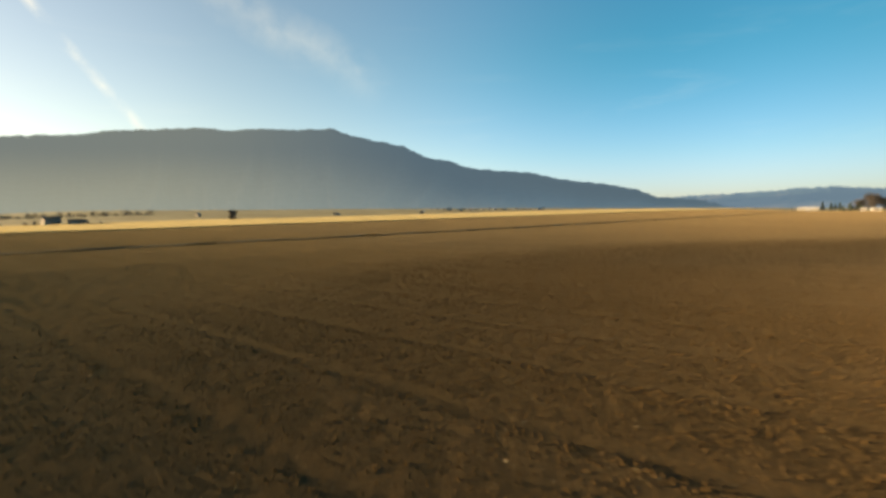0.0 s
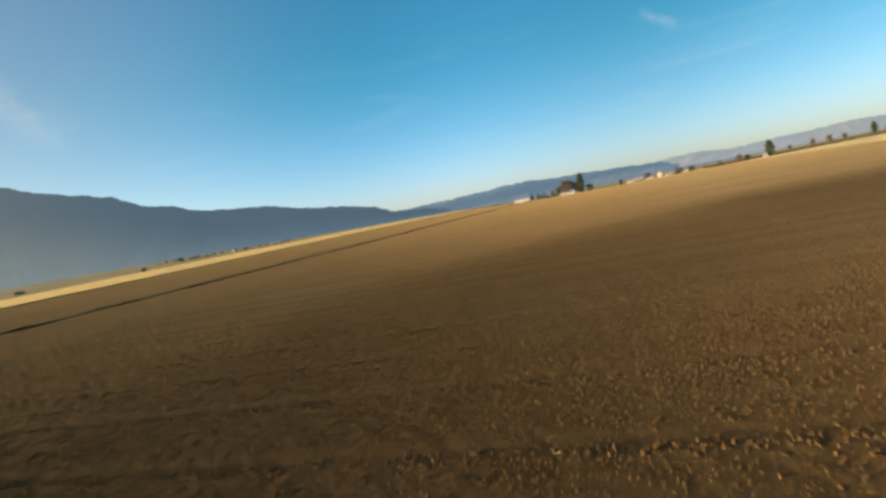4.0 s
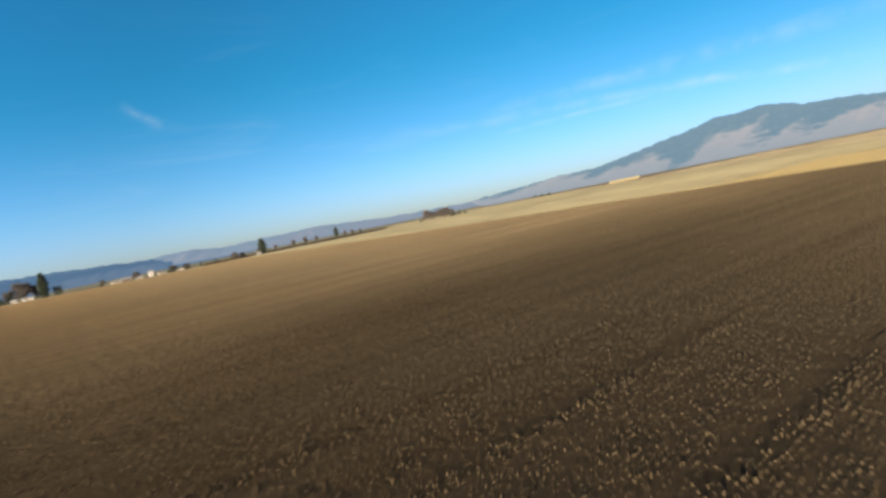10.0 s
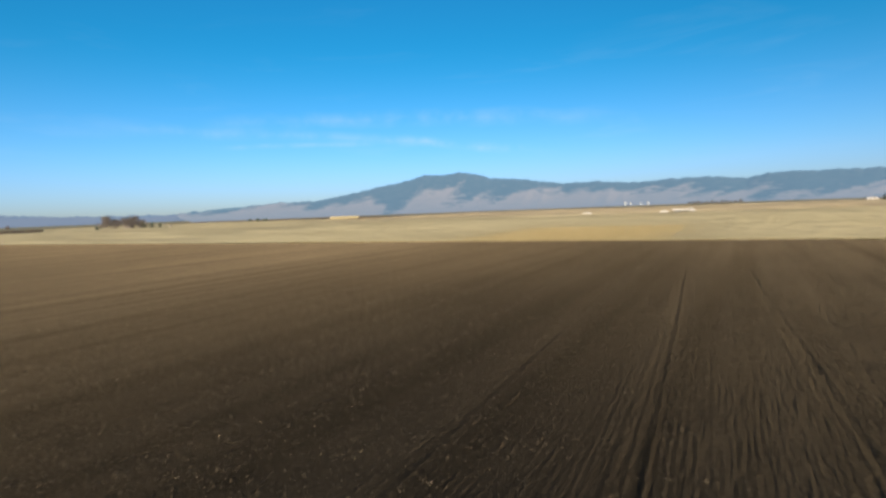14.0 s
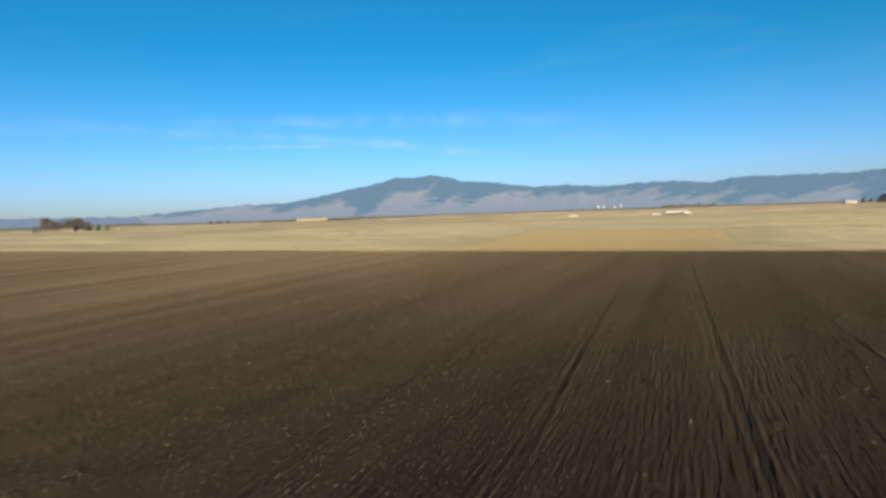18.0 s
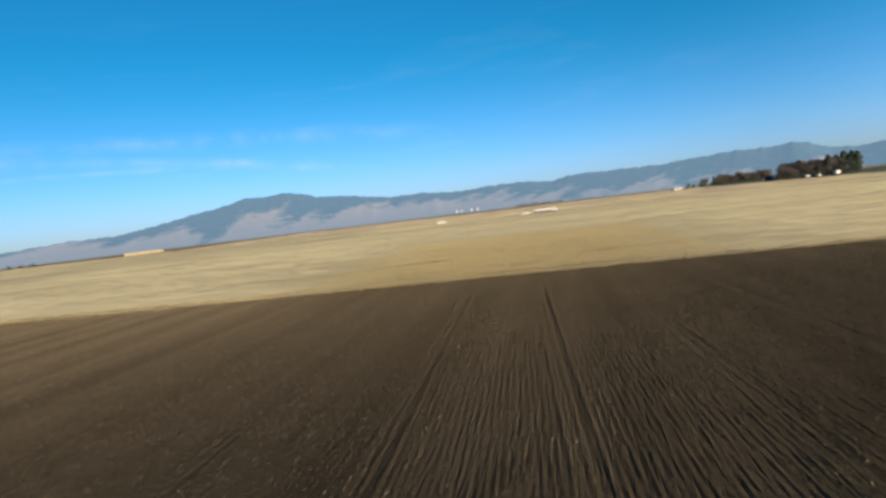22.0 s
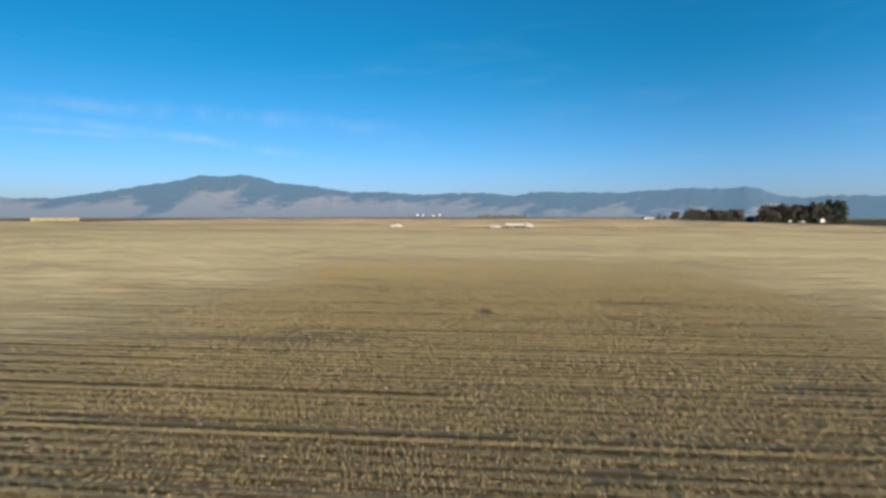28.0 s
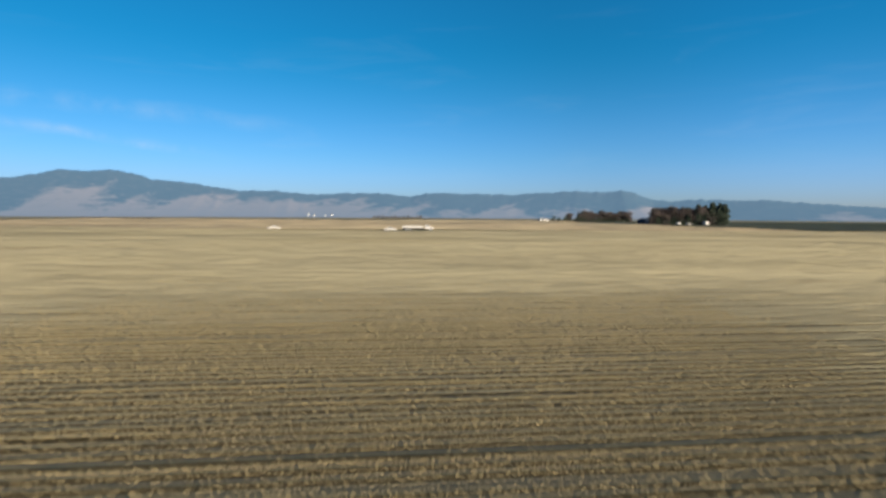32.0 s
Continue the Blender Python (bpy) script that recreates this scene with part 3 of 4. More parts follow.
SKY_F = [(48, 0.3), (54, 0.45), (64, 0.6), (69.6, 1.04), (76.2, 0.92), (79.2, 0.74), (82.5, 1.19), (84.7, 1.06), (88, 0.7), (92, 0.4)]
SKY_M = [(76, 0.2), (80, 0.45), (83, 0.72), (85.5, 0.95), (87.9, 1.12), (91.2, 1.29), (95.2, 1.46), (98.5, 1.8), (101.2, 1.7), (105.1, 1.5), (111, 1.35), (118, 1.2)]


def range_of(name, profile, near, far, mat, label, seed, spur, centre, open_slopes=0.0, foot_haze=None, relief=0.75):
    """A mountain range seen from the plain: spurs and gullies run down from a crest of the given heights in degrees."""
    az = np.arange(profile[0][0], profile[-1][0], 0.16)
    el = np.interp(az, [p[0] for p in profile], [p[1] for p in profile])
    rugged = (soft_noise(az, az * 0, 0.5, seed) - 0.5) * 0.12 + (soft_noise(az, az * 0, 0.16, seed + 1) - 0.5) * 0.09
    s = np.linspace(0, 1, 44) ** 0.9
    a, q = np.meshgrid(az, s)
    e = el[None] + rugged[None] * q ** 8
    ridge = lambda n: 1 - np.abs(2 * n - 1)
    bend = a + q * (2.2 * (soft_noise(a, a * 0, 5.0, seed + 2) - 0.5) + 0.5) * spur
    spurs = 0.55 * ridge(soft_noise(bend, q * 1.1, spur, seed + 3)) + 0.30 * ridge(soft_noise(bend, q * 2.3, spur * 0.45, seed + 4)) + 0.15 * ridge(soft_noise(a, q * 6, spur * 0.2, seed + 5))
    g = q ** 1.35 + relief * (spurs - 0.5) * q * (1 - q) ** 0.8
    r = near + (far - near) * q
    z = r * np.tan(np.radians(e)) * np.clip(g, 0, 1) + 4.5 * q
    shear = a + 5.0 * g
    line = np.interp(a, [-28, -20, 0, 16, 22, 29, 34, 44], [0.0, 0.26, 0.40, 0.34, 0.42, 0.42, 0.30, 0.7]) + 0.85 * (soft_noise(shear, q * 1.2, 3.4, seed + 8) - 0.5) + 0.45 * (soft_noise(a + 4.5 * g, q * 4, 1.1, seed + 9) - 0.5)
    cover = np.clip(0.5 + open_slopes + 2.6 * (line - g) + 0.3 * (spurs - 0.5) + 0.8 * (soft_noise(a, q * 16, 0.6, seed + 7) - 0.5) + 0.6 * (soft_noise(a, q * 40, 0.22, seed + 10) - 0.5), 0, 1)
    # valley haze painted into the base colour, paler towards the range's foot
    if foot_haze:
        cover = np.clip(1.0 - foot_haze * q + 0.08 * (spurs - 0.5), 0, 1)
    x, y = centre[0] - r * np.sin(np.radians(a)), centre[1] + r * np.cos(np.radians(a))
    base = land(x, y)
    z = np.maximum(z, base - 2.0)
    z[0] = base[0] - 1.0
    v = np.stack([x, y, z], -1)
    cover = np.concatenate([cover, cover[-1:]])
    behind = v[-1] * np.array([1.06, 1.06, 0.3])
    v = np.concatenate([v, behind[None]])
    ob = ob_of(name, v.reshape(-1, 3), grid_faces(len(az), len(s) + 1), mat, smooth=True)
    ob.data.attributes.new("open_or_hazed_slope", "FLOAT", "POINT").data.foreach_set("value", cover.astype(np.float32).ravel())
    return tagged(ob, label, "mountain", kind="structure")


# the pale second tone stands for haze low on the western ridge
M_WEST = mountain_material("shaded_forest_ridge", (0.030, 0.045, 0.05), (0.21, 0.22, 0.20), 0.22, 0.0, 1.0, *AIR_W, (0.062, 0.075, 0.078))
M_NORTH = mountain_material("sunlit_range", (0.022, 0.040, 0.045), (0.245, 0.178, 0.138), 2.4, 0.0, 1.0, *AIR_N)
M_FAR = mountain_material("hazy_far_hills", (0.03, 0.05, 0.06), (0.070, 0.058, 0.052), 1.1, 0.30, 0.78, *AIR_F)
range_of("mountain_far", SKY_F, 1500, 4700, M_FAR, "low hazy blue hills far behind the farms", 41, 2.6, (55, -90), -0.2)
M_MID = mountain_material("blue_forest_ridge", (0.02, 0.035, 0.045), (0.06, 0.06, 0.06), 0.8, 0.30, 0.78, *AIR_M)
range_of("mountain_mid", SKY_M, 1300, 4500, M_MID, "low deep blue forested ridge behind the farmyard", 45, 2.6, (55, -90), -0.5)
range_of("mountain_west", SKY_W, 1000, 3600, M_WEST, "long dark forested mountain ridge in shade", 51, 3.5, (90, -80), foot_haze=1.15, relief=0.3)
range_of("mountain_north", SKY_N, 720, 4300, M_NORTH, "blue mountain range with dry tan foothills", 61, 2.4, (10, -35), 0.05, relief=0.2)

# ---- loose cover of the fields ----


def scatter(name, x, y, z, shape_v, shape_f, size, tall, mat, label, category, swing=2 * np.pi):
    """Many copies of one small shape, turned and sized at random, in one mesh."""
    n, k = len(x), len(shape_v)
    turn = (rand(n) - 0.5) * swing
    c, s = np.cos(turn)[:, None], np.sin(turn)[:, None]
    sv = np.asarray(shape_v, float)[None] * (0.75 + 0.5 * rand(n, k, 1))
    px = (sv[..., 0] * c - sv[..., 1] * s) * size[:, None] + x[:, None]
    py = (sv[..., 0] * s + sv[..., 1] * c) * size[:, None] + y[:, None]
    pz = sv[..., 2] * tall[:, None] + z[:, None]
    f = (np.asarray(shape_f)[None] + (np.arange(n) * k)[:, None, None]).reshape(-1, len(shape_f[0]))
    ob = ob_of(name, np.stack([px, py, pz], -1).reshape(-1, 3), f, mat)
    return tagged(ob, label, category, kind="stuff")


CLOD_V = [(-1, -0.5, -0.3), (0.9, -0.6, -0.3), (0.1, 1, -0.3), (0.1, -0.1, 0.95)]
CLOD_F = [(0, 1, 3), (1, 2, 3), (2, 0, 3)]


def sown(n, seed_cell, seed):
    """Random places on the ploughed field, thick along the band, thin away from it."""
    x, y = -34 + 158 * rand(n), -137 + 136.8 * rand(n)
    want = np.interp(band_distance(x, y), [0, 11, 16, 22, 30], [1.0, 0.95, 0.45, 0.12, 0.0])
    ok = rand(n) < want * (0.65 + 0.7 * soft_noise(x, y, seed_cell, seed))
    return x[ok], y[ok]


def in_drill(x, y):
    return (x > DRILL[0]) & (x < DRILL[1]) & (y > DRILL[2])


def soil_top(x, y):
    return np.where(in_drill(x, y), drilled_top(x, y), worked(x, y))


cx, cy = sown(1500000, 3.0, 31)
# the drill has left the clods in lines: strictly in the strip, loosely elsewhere
drill = in_drill(cx, cy)
u = across_rows(cx, cy)
crest = (np.floor(u / PITCH) + 0.25) * PITCH
pull = np.where(drill, np.where(rand(len(cx)) < 0.75, 0.8, 0.0), 0.5)
cx = cx + (crest - u) * pull
off = lane_offset(across_rows(cx, cy))
inside = np.clip(np.minimum(np.minimum(cx - DRILL[0], DRILL[1] - cx), cy - DRILL[2]) / 10.0, 0, 1) * drill
keep = (rand(len(cx)) < 1 - 0.85 * np.exp(-(off / np.where(drill, 0.12, 0.28)) ** 2)) & (rand(len(cx)) < 1 - 0.15 * inside) & (rand(len(cx)) < np.clip((-1.5 - cy) / 6.0, 0.3, 1))
cx, cy, off, inside = cx[keep], cy[keep], off[keep], inside[keep]
csize = (0.0118 + 0.022 * rand(len(cx)) ** 2.2) * (1.25 - 0.50 * inside) * (1 + 0.4 * np.exp(-((off - 0.55) / 0.25) ** 2))
scatter("soil_clods", cx, cy, soil_top(cx, cy), CLOD_V, CLOD_F, csize, csize * (0.9 + 1.1 * rand(len(cx))), CLOD,
        "scattered brown clods on the ploughed soil", "soil clods")

# scraps of straw lying on the soil
SCRAP_V = [(-1, -0.10, 0), (1, -0.14, 0.35), (1, 0.12, 0.4), (-1, 0.12, 0.1)]
cx, cy = sown(330000, 7.0, 32)
ssize = 0.014 + 0.030 * rand(len(cx)) ** 2
scatter("straw_scraps", cx, cy, soil_top(cx, cy) + 0.014, SCRAP_V, [(0, 1, 2, 3)], ssize, ssize * (0.4 + 2.6 * rand(len(cx)) ** 2), SCRAPS,
        "short straw scraps lying on dark soil", "straw")

# standing stubble in drilled rows, thicker in the uncut border
def blades_of(count, wide, spread, lean):
    """Straw blades round a root: their width, spread and lean as shares of the size."""
    v, f = [], []
    for k in range(count):
        a = 0.45 * math.sin(k * 2.6)
        bx, by = spread * math.cos(k * 2.5) * (0.5 + 0.12 * k), spread * math.sin(k * 2.5) * (0.5 + 0.12 * k)
        lx, ly = lean * math.cos(k * 3.1), 0.7 * lean * math.sin(k * 3.1)
        v += [(bx - wide * math.cos(a), by - wide * math.sin(a), -0.1), (bx + wide * math.cos(a), by + wide * math.sin(a), -0.1),
              (bx + lx, by + ly, 0.7 + 0.35 * ((k * 7) % 5) / 5)]
        f.append((3 * k, 3 * k + 1, 3 * k + 2))
    return v, f


HEAP_V, HEAP_F = blades_of(5, 0.07, 0.8, 0.5)
# thin lines of taller straw along the rows, each with a bare gap behind it
line_y = 1.1 + np.cumsum(1.4 + 2.6 * rand(28))


def line_of(x, k):
    return line_y[k] + 0.5 * (soft_noise(x, x * 0 + k, 16.0, 35) - 0.5)


def line_strength(x, k):
    return np.clip(2.6 * soft_noise(x, x * 0 + k * 7, 7.0, 39) - 0.7, 0, 1)


def near_by(x, y):
    return (np.abs(x + 1.5) < 15) & (y < 47)


# places where the straw is missing: x, y, half length, half width
BARE = [(-14.5, 14.5, 7.5, 0.45), (6.2, 10.6, 1.5, 0.35), (-0.2, 5.3, 0.9, 0.4), (9.7, 18.6, 4.0, 0.4), (4.7, 23.8, 2.2, 0.4), (-2.7, 20.6, 0.35, 1.1)]


def stand(spacing, row_gap, y1, half, fill, size, shape, label, close):
    """Rows of cut straw; each row has its own height, which swells and sinks along it."""
    ys = np.arange(0.35, y1, row_gap)
    x, y = np.meshgrid(np.arange(-half, half, spacing), ys)
    row = np.broadcast_to(np.arange(len(ys))[:, None], x.shape).ravel() * 1.0
    x = (x + RNG.uniform(-0.5, 0.5, x.shape) * spacing).ravel()
    y = (y + 0.10 * (soft_noise(x.reshape(y.shape), y * 3.0, 5.0, 40) - 0.5) + RNG.normal(0, 0.14, y.shape) * row_gap).ravel()
    here = near_by(x, y) if close else ~near_by(x, y)
    x, y, row = x[here], y[here], row[here]
    gap = np.ones(len(x))
    for k in range(len(line_y)):
        d = y - line_of(x, k)
        gap = np.where((d > 0.05) & (d < 0.42), 1 - 0.85 * line_strength(x, k), gap)
    thin = soft_noise(x * 0.22, row * 1.7, 1.1, 33) * 0.6 + soft_noise(x, y, 4.0, 34) * 0.35 + soft_noise(x * 0.2, y, 2.2, 36) * 0.3
    for px, py, rx, ry in BARE:
        gap = gap * (1 - 0.95 * np.exp(-(((x - px) / rx) ** 2 + ((y - py - 0.25 * (soft_noise(x, x * 0, 2.0, 42) - 0.5)) / ry) ** 2) ** 2))
    want = np.clip((thin - 0.14) * 2.0, 0.30, 1.0) * gap * np.where((y > 1.75) & (y < 2.7) | (y < 1.15) & (x > 3), np.where((x < 2) | (y > 1.5), 0.5, 0.32), 1.0) * fill
    want = want * np.exp(-np.maximum(np.abs(x + 1.5) - 14, 0) / 7.0 - np.maximum(y - 40, 0) / 8.0)
    keep = rand(len(x)) < want
    x, y, row = x[keep], y[keep], row[keep]
    tall = (0.055 + 0.05 * rand(len(x))) * (0.6 + 0.9 * soft_noise(x * 0.12, row * 1.31, 1.0, 41))
    tall = tall * (1 + 0.45 * np.clip(np.maximum(y - 26, np.abs(x) - 14) / 36, 0, 1))
    if close:
        for k in range(len(line_y)):
            lx = np.arange(-33, 33, 0.045) + RNG.uniform(-0.02, 0.02, 1467)
            lx = lx[line_strength(lx, k) > 0.35]
            x, y = np.concatenate([x, lx]), np.concatenate([y, line_of(lx, k) + RNG.uniform(-0.03, 0.03, len(lx))])
            tall = np.concatenate([tall, 0.085 + 0.035 * rand(len(lx))])
    scatter("stubble_tufts", x, y, np.full(len(x), 0.012), *shape, size * (0.8 + 0.45 * rand(len(x))), tall, BLADES,
            label, "stubble", swing=1.4)


stand(0.047, 0.19, 47, 17, 1.0, 0.042, blades_of(3, 0.14, 0.9, 0.35), "short fine golden straw stubble standing in rows", True)
stand(0.115, 0.29, 80, 50, 0.8, 0.075, blades_of(3, 0.12, 1.0, 0.25), "short golden straw stubble standing in rows", False)

# thick raked straw along the border: a broken line in the middle, hooked heaps left by the rake in the west
n = 30000
hx, line = -60 + 120 * rand(n), RNG.integers(0, 3, n)
hy = 0.16 + 0.58 * line + 0.40 * (soft_noise(hx, line * 5.0, 5.0, 37) - 0.5) + RNG.normal(0, 0.07, n)
mound = soft_noise(hx, hy * 1.2 + line * 3.0, 1.1, 38) * np.where(line == 2, 0.75, 1.0)
keep = (mound > 0.32) & (hy > 0.0) & (rand(n) < np.interp(hx, [-4.6, -4.5, 2, 6], [0.25, 1.0, 1.0, 0.3]))
hx, hy, mound = hx[keep], hy[keep], mound[keep]
# short slanting heaps in the east, with a hollow behind each
heaps = 2.0 + np.cumsum(0.45 + 0.85 * rand(62))
which, along = RNG.integers(0, len(heaps), 9000), RNG.uniform(-1, 1, 9000)
long, slant = 0.22 + 0.42 * soft_noise(heaps, heaps * 0, 0.8, 45), 0.55 * (soft_noise(heaps, heaps * 0, 0.6, 46) - 0.35)
kx = heaps[which] + long[which] * along
ky = 0.14 + 0.55 * (which % 3 == 1) + 0.25 * soft_noise(kx, kx * 0, 3.0, 47) + slant[which] * along + RNG.normal(0, 0.11, 9000)
hx, hy, mound = np.concatenate([hx, kx]), np.concatenate([hy, np.maximum(ky, 0.04)]), np.concatenate([mound, 0.1 + 0.7 * np.sqrt(1 - along ** 2) * rand(9000) ** 0.5])
hooks = -4.8 - np.cumsum(0.55 + 0.75 * rand(44))
which, turn = RNG.integers(0, len(hooks), 17000), rand(17000)
wide, deep = 0.45 + 0.4 * soft_noise(hooks, hooks * 0, 0.7, 43), 0.35 + 0.45 * soft_noise(hooks, hooks * 0, 0.9, 44)
bend = np.radians(-25 + 205 * turn)
kx = hooks[which] + wide[which] * np.cos(bend) + RNG.normal(0, 0.075, 17000)
ky = 0.12 + 0.5 * (which % 2) + 1.3 * deep[which] * np.clip(np.sin(bend), -0.3, 1) + RNG.normal(0, 0.07, 17000)
hx, hy, mound = np.concatenate([hx, kx]), np.concatenate([hy, ky]), np.concatenate([mound, 0.18 + (0.25 + 0.4 * np.sin(np.pi * turn)) * rand(17000) ** 0.5])
scatter("raked_straw", hx, hy, 0.02 + 0.07 * mound, HEAP_V, HEAP_F, 0.034 + 0.032 * rand(len(hx)), 0.05 + 0.11 * mound, HEAPED,
        "raked straw heaped along the field edge", "straw", swing=2.4)

# ---- plants ----


def tube(bm, a, b, ra, rb, sides=6):
    a, b = Vector(a), Vector(b)
    d = (b - a)
    q = d.to_track_quat("Z", "Y")
    lower = [bm.verts.new(a + q @ Vector((ra * math.cos(t), ra * math.sin(t), 0))) for t in [2 * math.pi * k / sides for k in range(sides)]]
    upper = [bm.verts.new(b + q @ Vector((rb * math.cos(t), rb * math.sin(t), 0))) for t in [2 * math.pi * k / sides for k in range(sides)]]
    for k in range(sides):
        bm.faces.new((lower[k], lower[(k + 1) % sides], upper[(k + 1) % sides], upper[k]))
    bm.faces.new(upper)
    bm.faces.new(lower[::-1])


def leaves(n, centre_of, size, seed, flat=0.5):
    """Small folded leaf clumps round places given by centre_of(random numbers)."""
    r = np.random.default_rng(seed)
    c = centre_of(r, n)
    a = r.normal(0, 1, (n, 3))
    a /= np.linalg.norm(a, axis=1, keepdims=True)
    b = np.cross(a, r.normal(0, 1, (n, 3)))
    b /= np.linalg.norm(b, axis=1, keepdims=True)
    s = size * (0.6 + 0.8 * r.random((n, 1)))
    v = np.stack([c - a * s, c + b * s * flat, c + a * s, c - b * s * flat], 1)
    v[:, 1] += np.cross(a, b) * s * 0.3
    return v.reshape(-1, 3), np.arange(4 * n).reshape(-1, 4)


def tree_base(kind, label, category, group=""):
    ob = new(kind)
    ob.empty_display_size = 0.2
    return tagged(ob, label, category, group)


def broad_tree(name, label, height, width, mat, seed, n=900, group="", leaf=0.32, low=0.22):
    """Trunk, limbs and an uneven open crown made of several lobes."""
    r = random.Random(seed)
    root = tree_base(name, label, "tree", group)
    bm = bmesh.new()
    tube(bm, (0, 0, -0.1), (0.1, 0, height * 0.35), height * 0.03, height * 0.02, 8)
    tube(bm, (0.1, 0, height * 0.35), (0.0, 0.15, height * 0.8), height * 0.02, height * 0.006, 7)
    part("trunk", bm, BARK, root)
    lobes = []
    for k in range(11):
        a, d = k * 2.4 + r.uniform(-0.4, 0.4), r.uniform(0.25, 0.85) * width * 0.42
        z = height * r.uniform(low, 0.88)
        d *= 1.25 - 0.7 * z / height
        tip = (d * math.cos(a), d * math.sin(a), z)
        bm = bmesh.new()
        start = Vector((0.08, 0, height * r.uniform(0.22, 0.4)))
        mid = start.lerp(Vector(tip), 0.5) + Vector((0, 0, -0.04 * height))
        tube(bm, start, mid, height * 0.012, height * 0.008, 5)
        tube(bm, mid, tip, height * 0.008, height * 0.003, 5)
        part("limb", bm, BARK, root)
        lobes.append((tip, width * r.uniform(0.20, 0.30)))
    lc, lr = np.array([q[0] for q in lobes]), np.array([q[1] for q in lobes])

    def spots(g, m):
        k = g.integers(0, len(lc), m)
        d = g.normal(0, 1, (m, 3))
        d /= np.linalg.norm(d, axis=1, keepdims=True)
        p = lc[k] + d * (lr[k] * g.random(m) ** 0.45)[:, None] * np.array([1, 1, 0.8])
        p[:, 2] = np.maximum(p[:, 2], height * 0.06)
        return p
    v, f = leaves(n, spots, leaf * height / 9, seed)
    ob_of("crown", v, f, mat, root)
    return root


def conifer(name, label, height, width, seed, n=1000, slim=False, group=""):
    """A dark evergreen: whorls of drooping boughs on a straight trunk."""
    root = tree_base(name, label, "tree", group)
    bm = bmesh.new()
    tube(bm, (0, 0, -0.1), (0, 0, height * 0.96), height * 0.022, height * 0.003, 8)
    part("trunk", bm, BARK, root)

    def spots(g, m):
        t = g.random(m) ** 0.8
        a = np.round(g.random(m) * 11) * 0.571 + t * 19 + g.normal(0, 0.16, m)
        reach = width * 0.5 * (np.sin(np.pi * (0.12 + 0.86 * t)) ** 0.55 * (0.85 + 0.2 * np.sin(t * 23 + a)) if slim else (1 - t) ** 0.8 * (0.8 + 0.3 * np.sin(t * 46)))
        d = reach * g.random(m) ** 0.5
        return np.stack([d * np.cos(a), d * np.sin(a), height * (0.08 + 0.9 * t) - d * 0.25], 1)
    v, f = leaves(n, spots, 0.42 * height / 9, seed, 0.5)
    ob_of("crown", v, f, NEEDLES, root)
    return root


def shrub(name, label, height, width, mat, seed, n=450, group=""):
    root = tree_base(name, label, "shrub", group)
    r = random.Random(seed)
    for k in range(5):
        bm = bmesh.new()
        a = k * 1.26 + r.uniform(-0.3, 0.3)
        tube(bm, (0.1 * math.cos(a), 0.1 * math.sin(a), -0.05), (width * 0.3 * math.cos(a), width * 0.3 * math.sin(a), height * 0.75), 0.06, 0.02, 5)
        part("stem", bm, BARK, root)

    def spots(g, m):
        a, t = g.random(m) * 2 * np.pi, g.random(m)
        d = width * 0.5 * np.sqrt(g.random(m)) * np.sqrt(1 - (t * 0.95) ** 2) * (0.75 + 0.35 * np.sin(3 * a + seed))
        return np.stack([d * np.cos(a), d * np.sin(a), 0.1 + height * t * (0.8 + 0.25 * np.sin(2 * a + seed))], 1)
    v, f = leaves(n, spots, 0.35, seed)
    ob_of("foliage", v, f, mat, root)
    return root


def put(ob, x, y, turn=0.0, scale=1.0, tall=None):
    ob.matrix_basis = Matrix.LocRotScale((x, y, top(x, y)), Euler((0, 0, radians(turn))), (scale, scale, tall or scale))
    return ob


def again(ob, x, y, turn=0.0, scale=1.0, tall=None, label=""):
    c = copy_thing(ob, Matrix.LocRotScale((x, y, top(x, y)), Euler((0, 0, radians(turn))), (1, 1, 1)))
    c.scale = (scale, scale, tall or scale)
    return tagged(c, label) if label else c


# ---- buildings and vehicles ----


def box(bm, x0, x1, y0, y1, z0, z1, bevel=0.0):
    m = Matrix.LocRotScale(((x0 + x1) / 2, (y0 + y1) / 2, (z0 + z1) / 2), None, (x1 - x0, y1 - y0, z1 - z0))
    made = bmesh.ops.create_cube(bm, size=1.0, matrix=m)
    if bevel:
        edges = list({e for q in made["verts"] for e in q.link_edges})
        bmesh.ops.bevel(bm, geom=edges, offset=bevel, segments=2, affect="EDGES", profile=0.5)


def box_part(name, mat, parent, *size, bevel=0.02, label=""):
    bm = bmesh.new()
    box(bm, *size, bevel=bevel)
    return part(name, bm, mat, parent, label)


def gable(bm, length, depth, eave, ridge, over=0.35, thick=0.18):
    """Two roof slabs over a ridge along x."""
    for s in (-1, 1):
        y0, z0 = s * (depth / 2 + over), eave - over * (ridge - eave) / (depth / 2)
        pts = [(0, ridge), (y0, z0), (y0, z0 - thick), (0, ridge - thick)]
        ends = [[bm.verts.new((e * (length / 2 + over), y, z)) for y, z in pts] for e in (-1, 1)]
        for k in range(4):
            q = (ends[0][k], ends[0][(k + 1) % 4], ends[1][(k + 1) % 4], ends[1][k])
            bm.faces.new(q)
        bm.faces.new(ends[0][::-1])
        bm.faces.new(ends[1])
    bmesh.ops.recalc_face_normals(bm, faces=bm.faces)


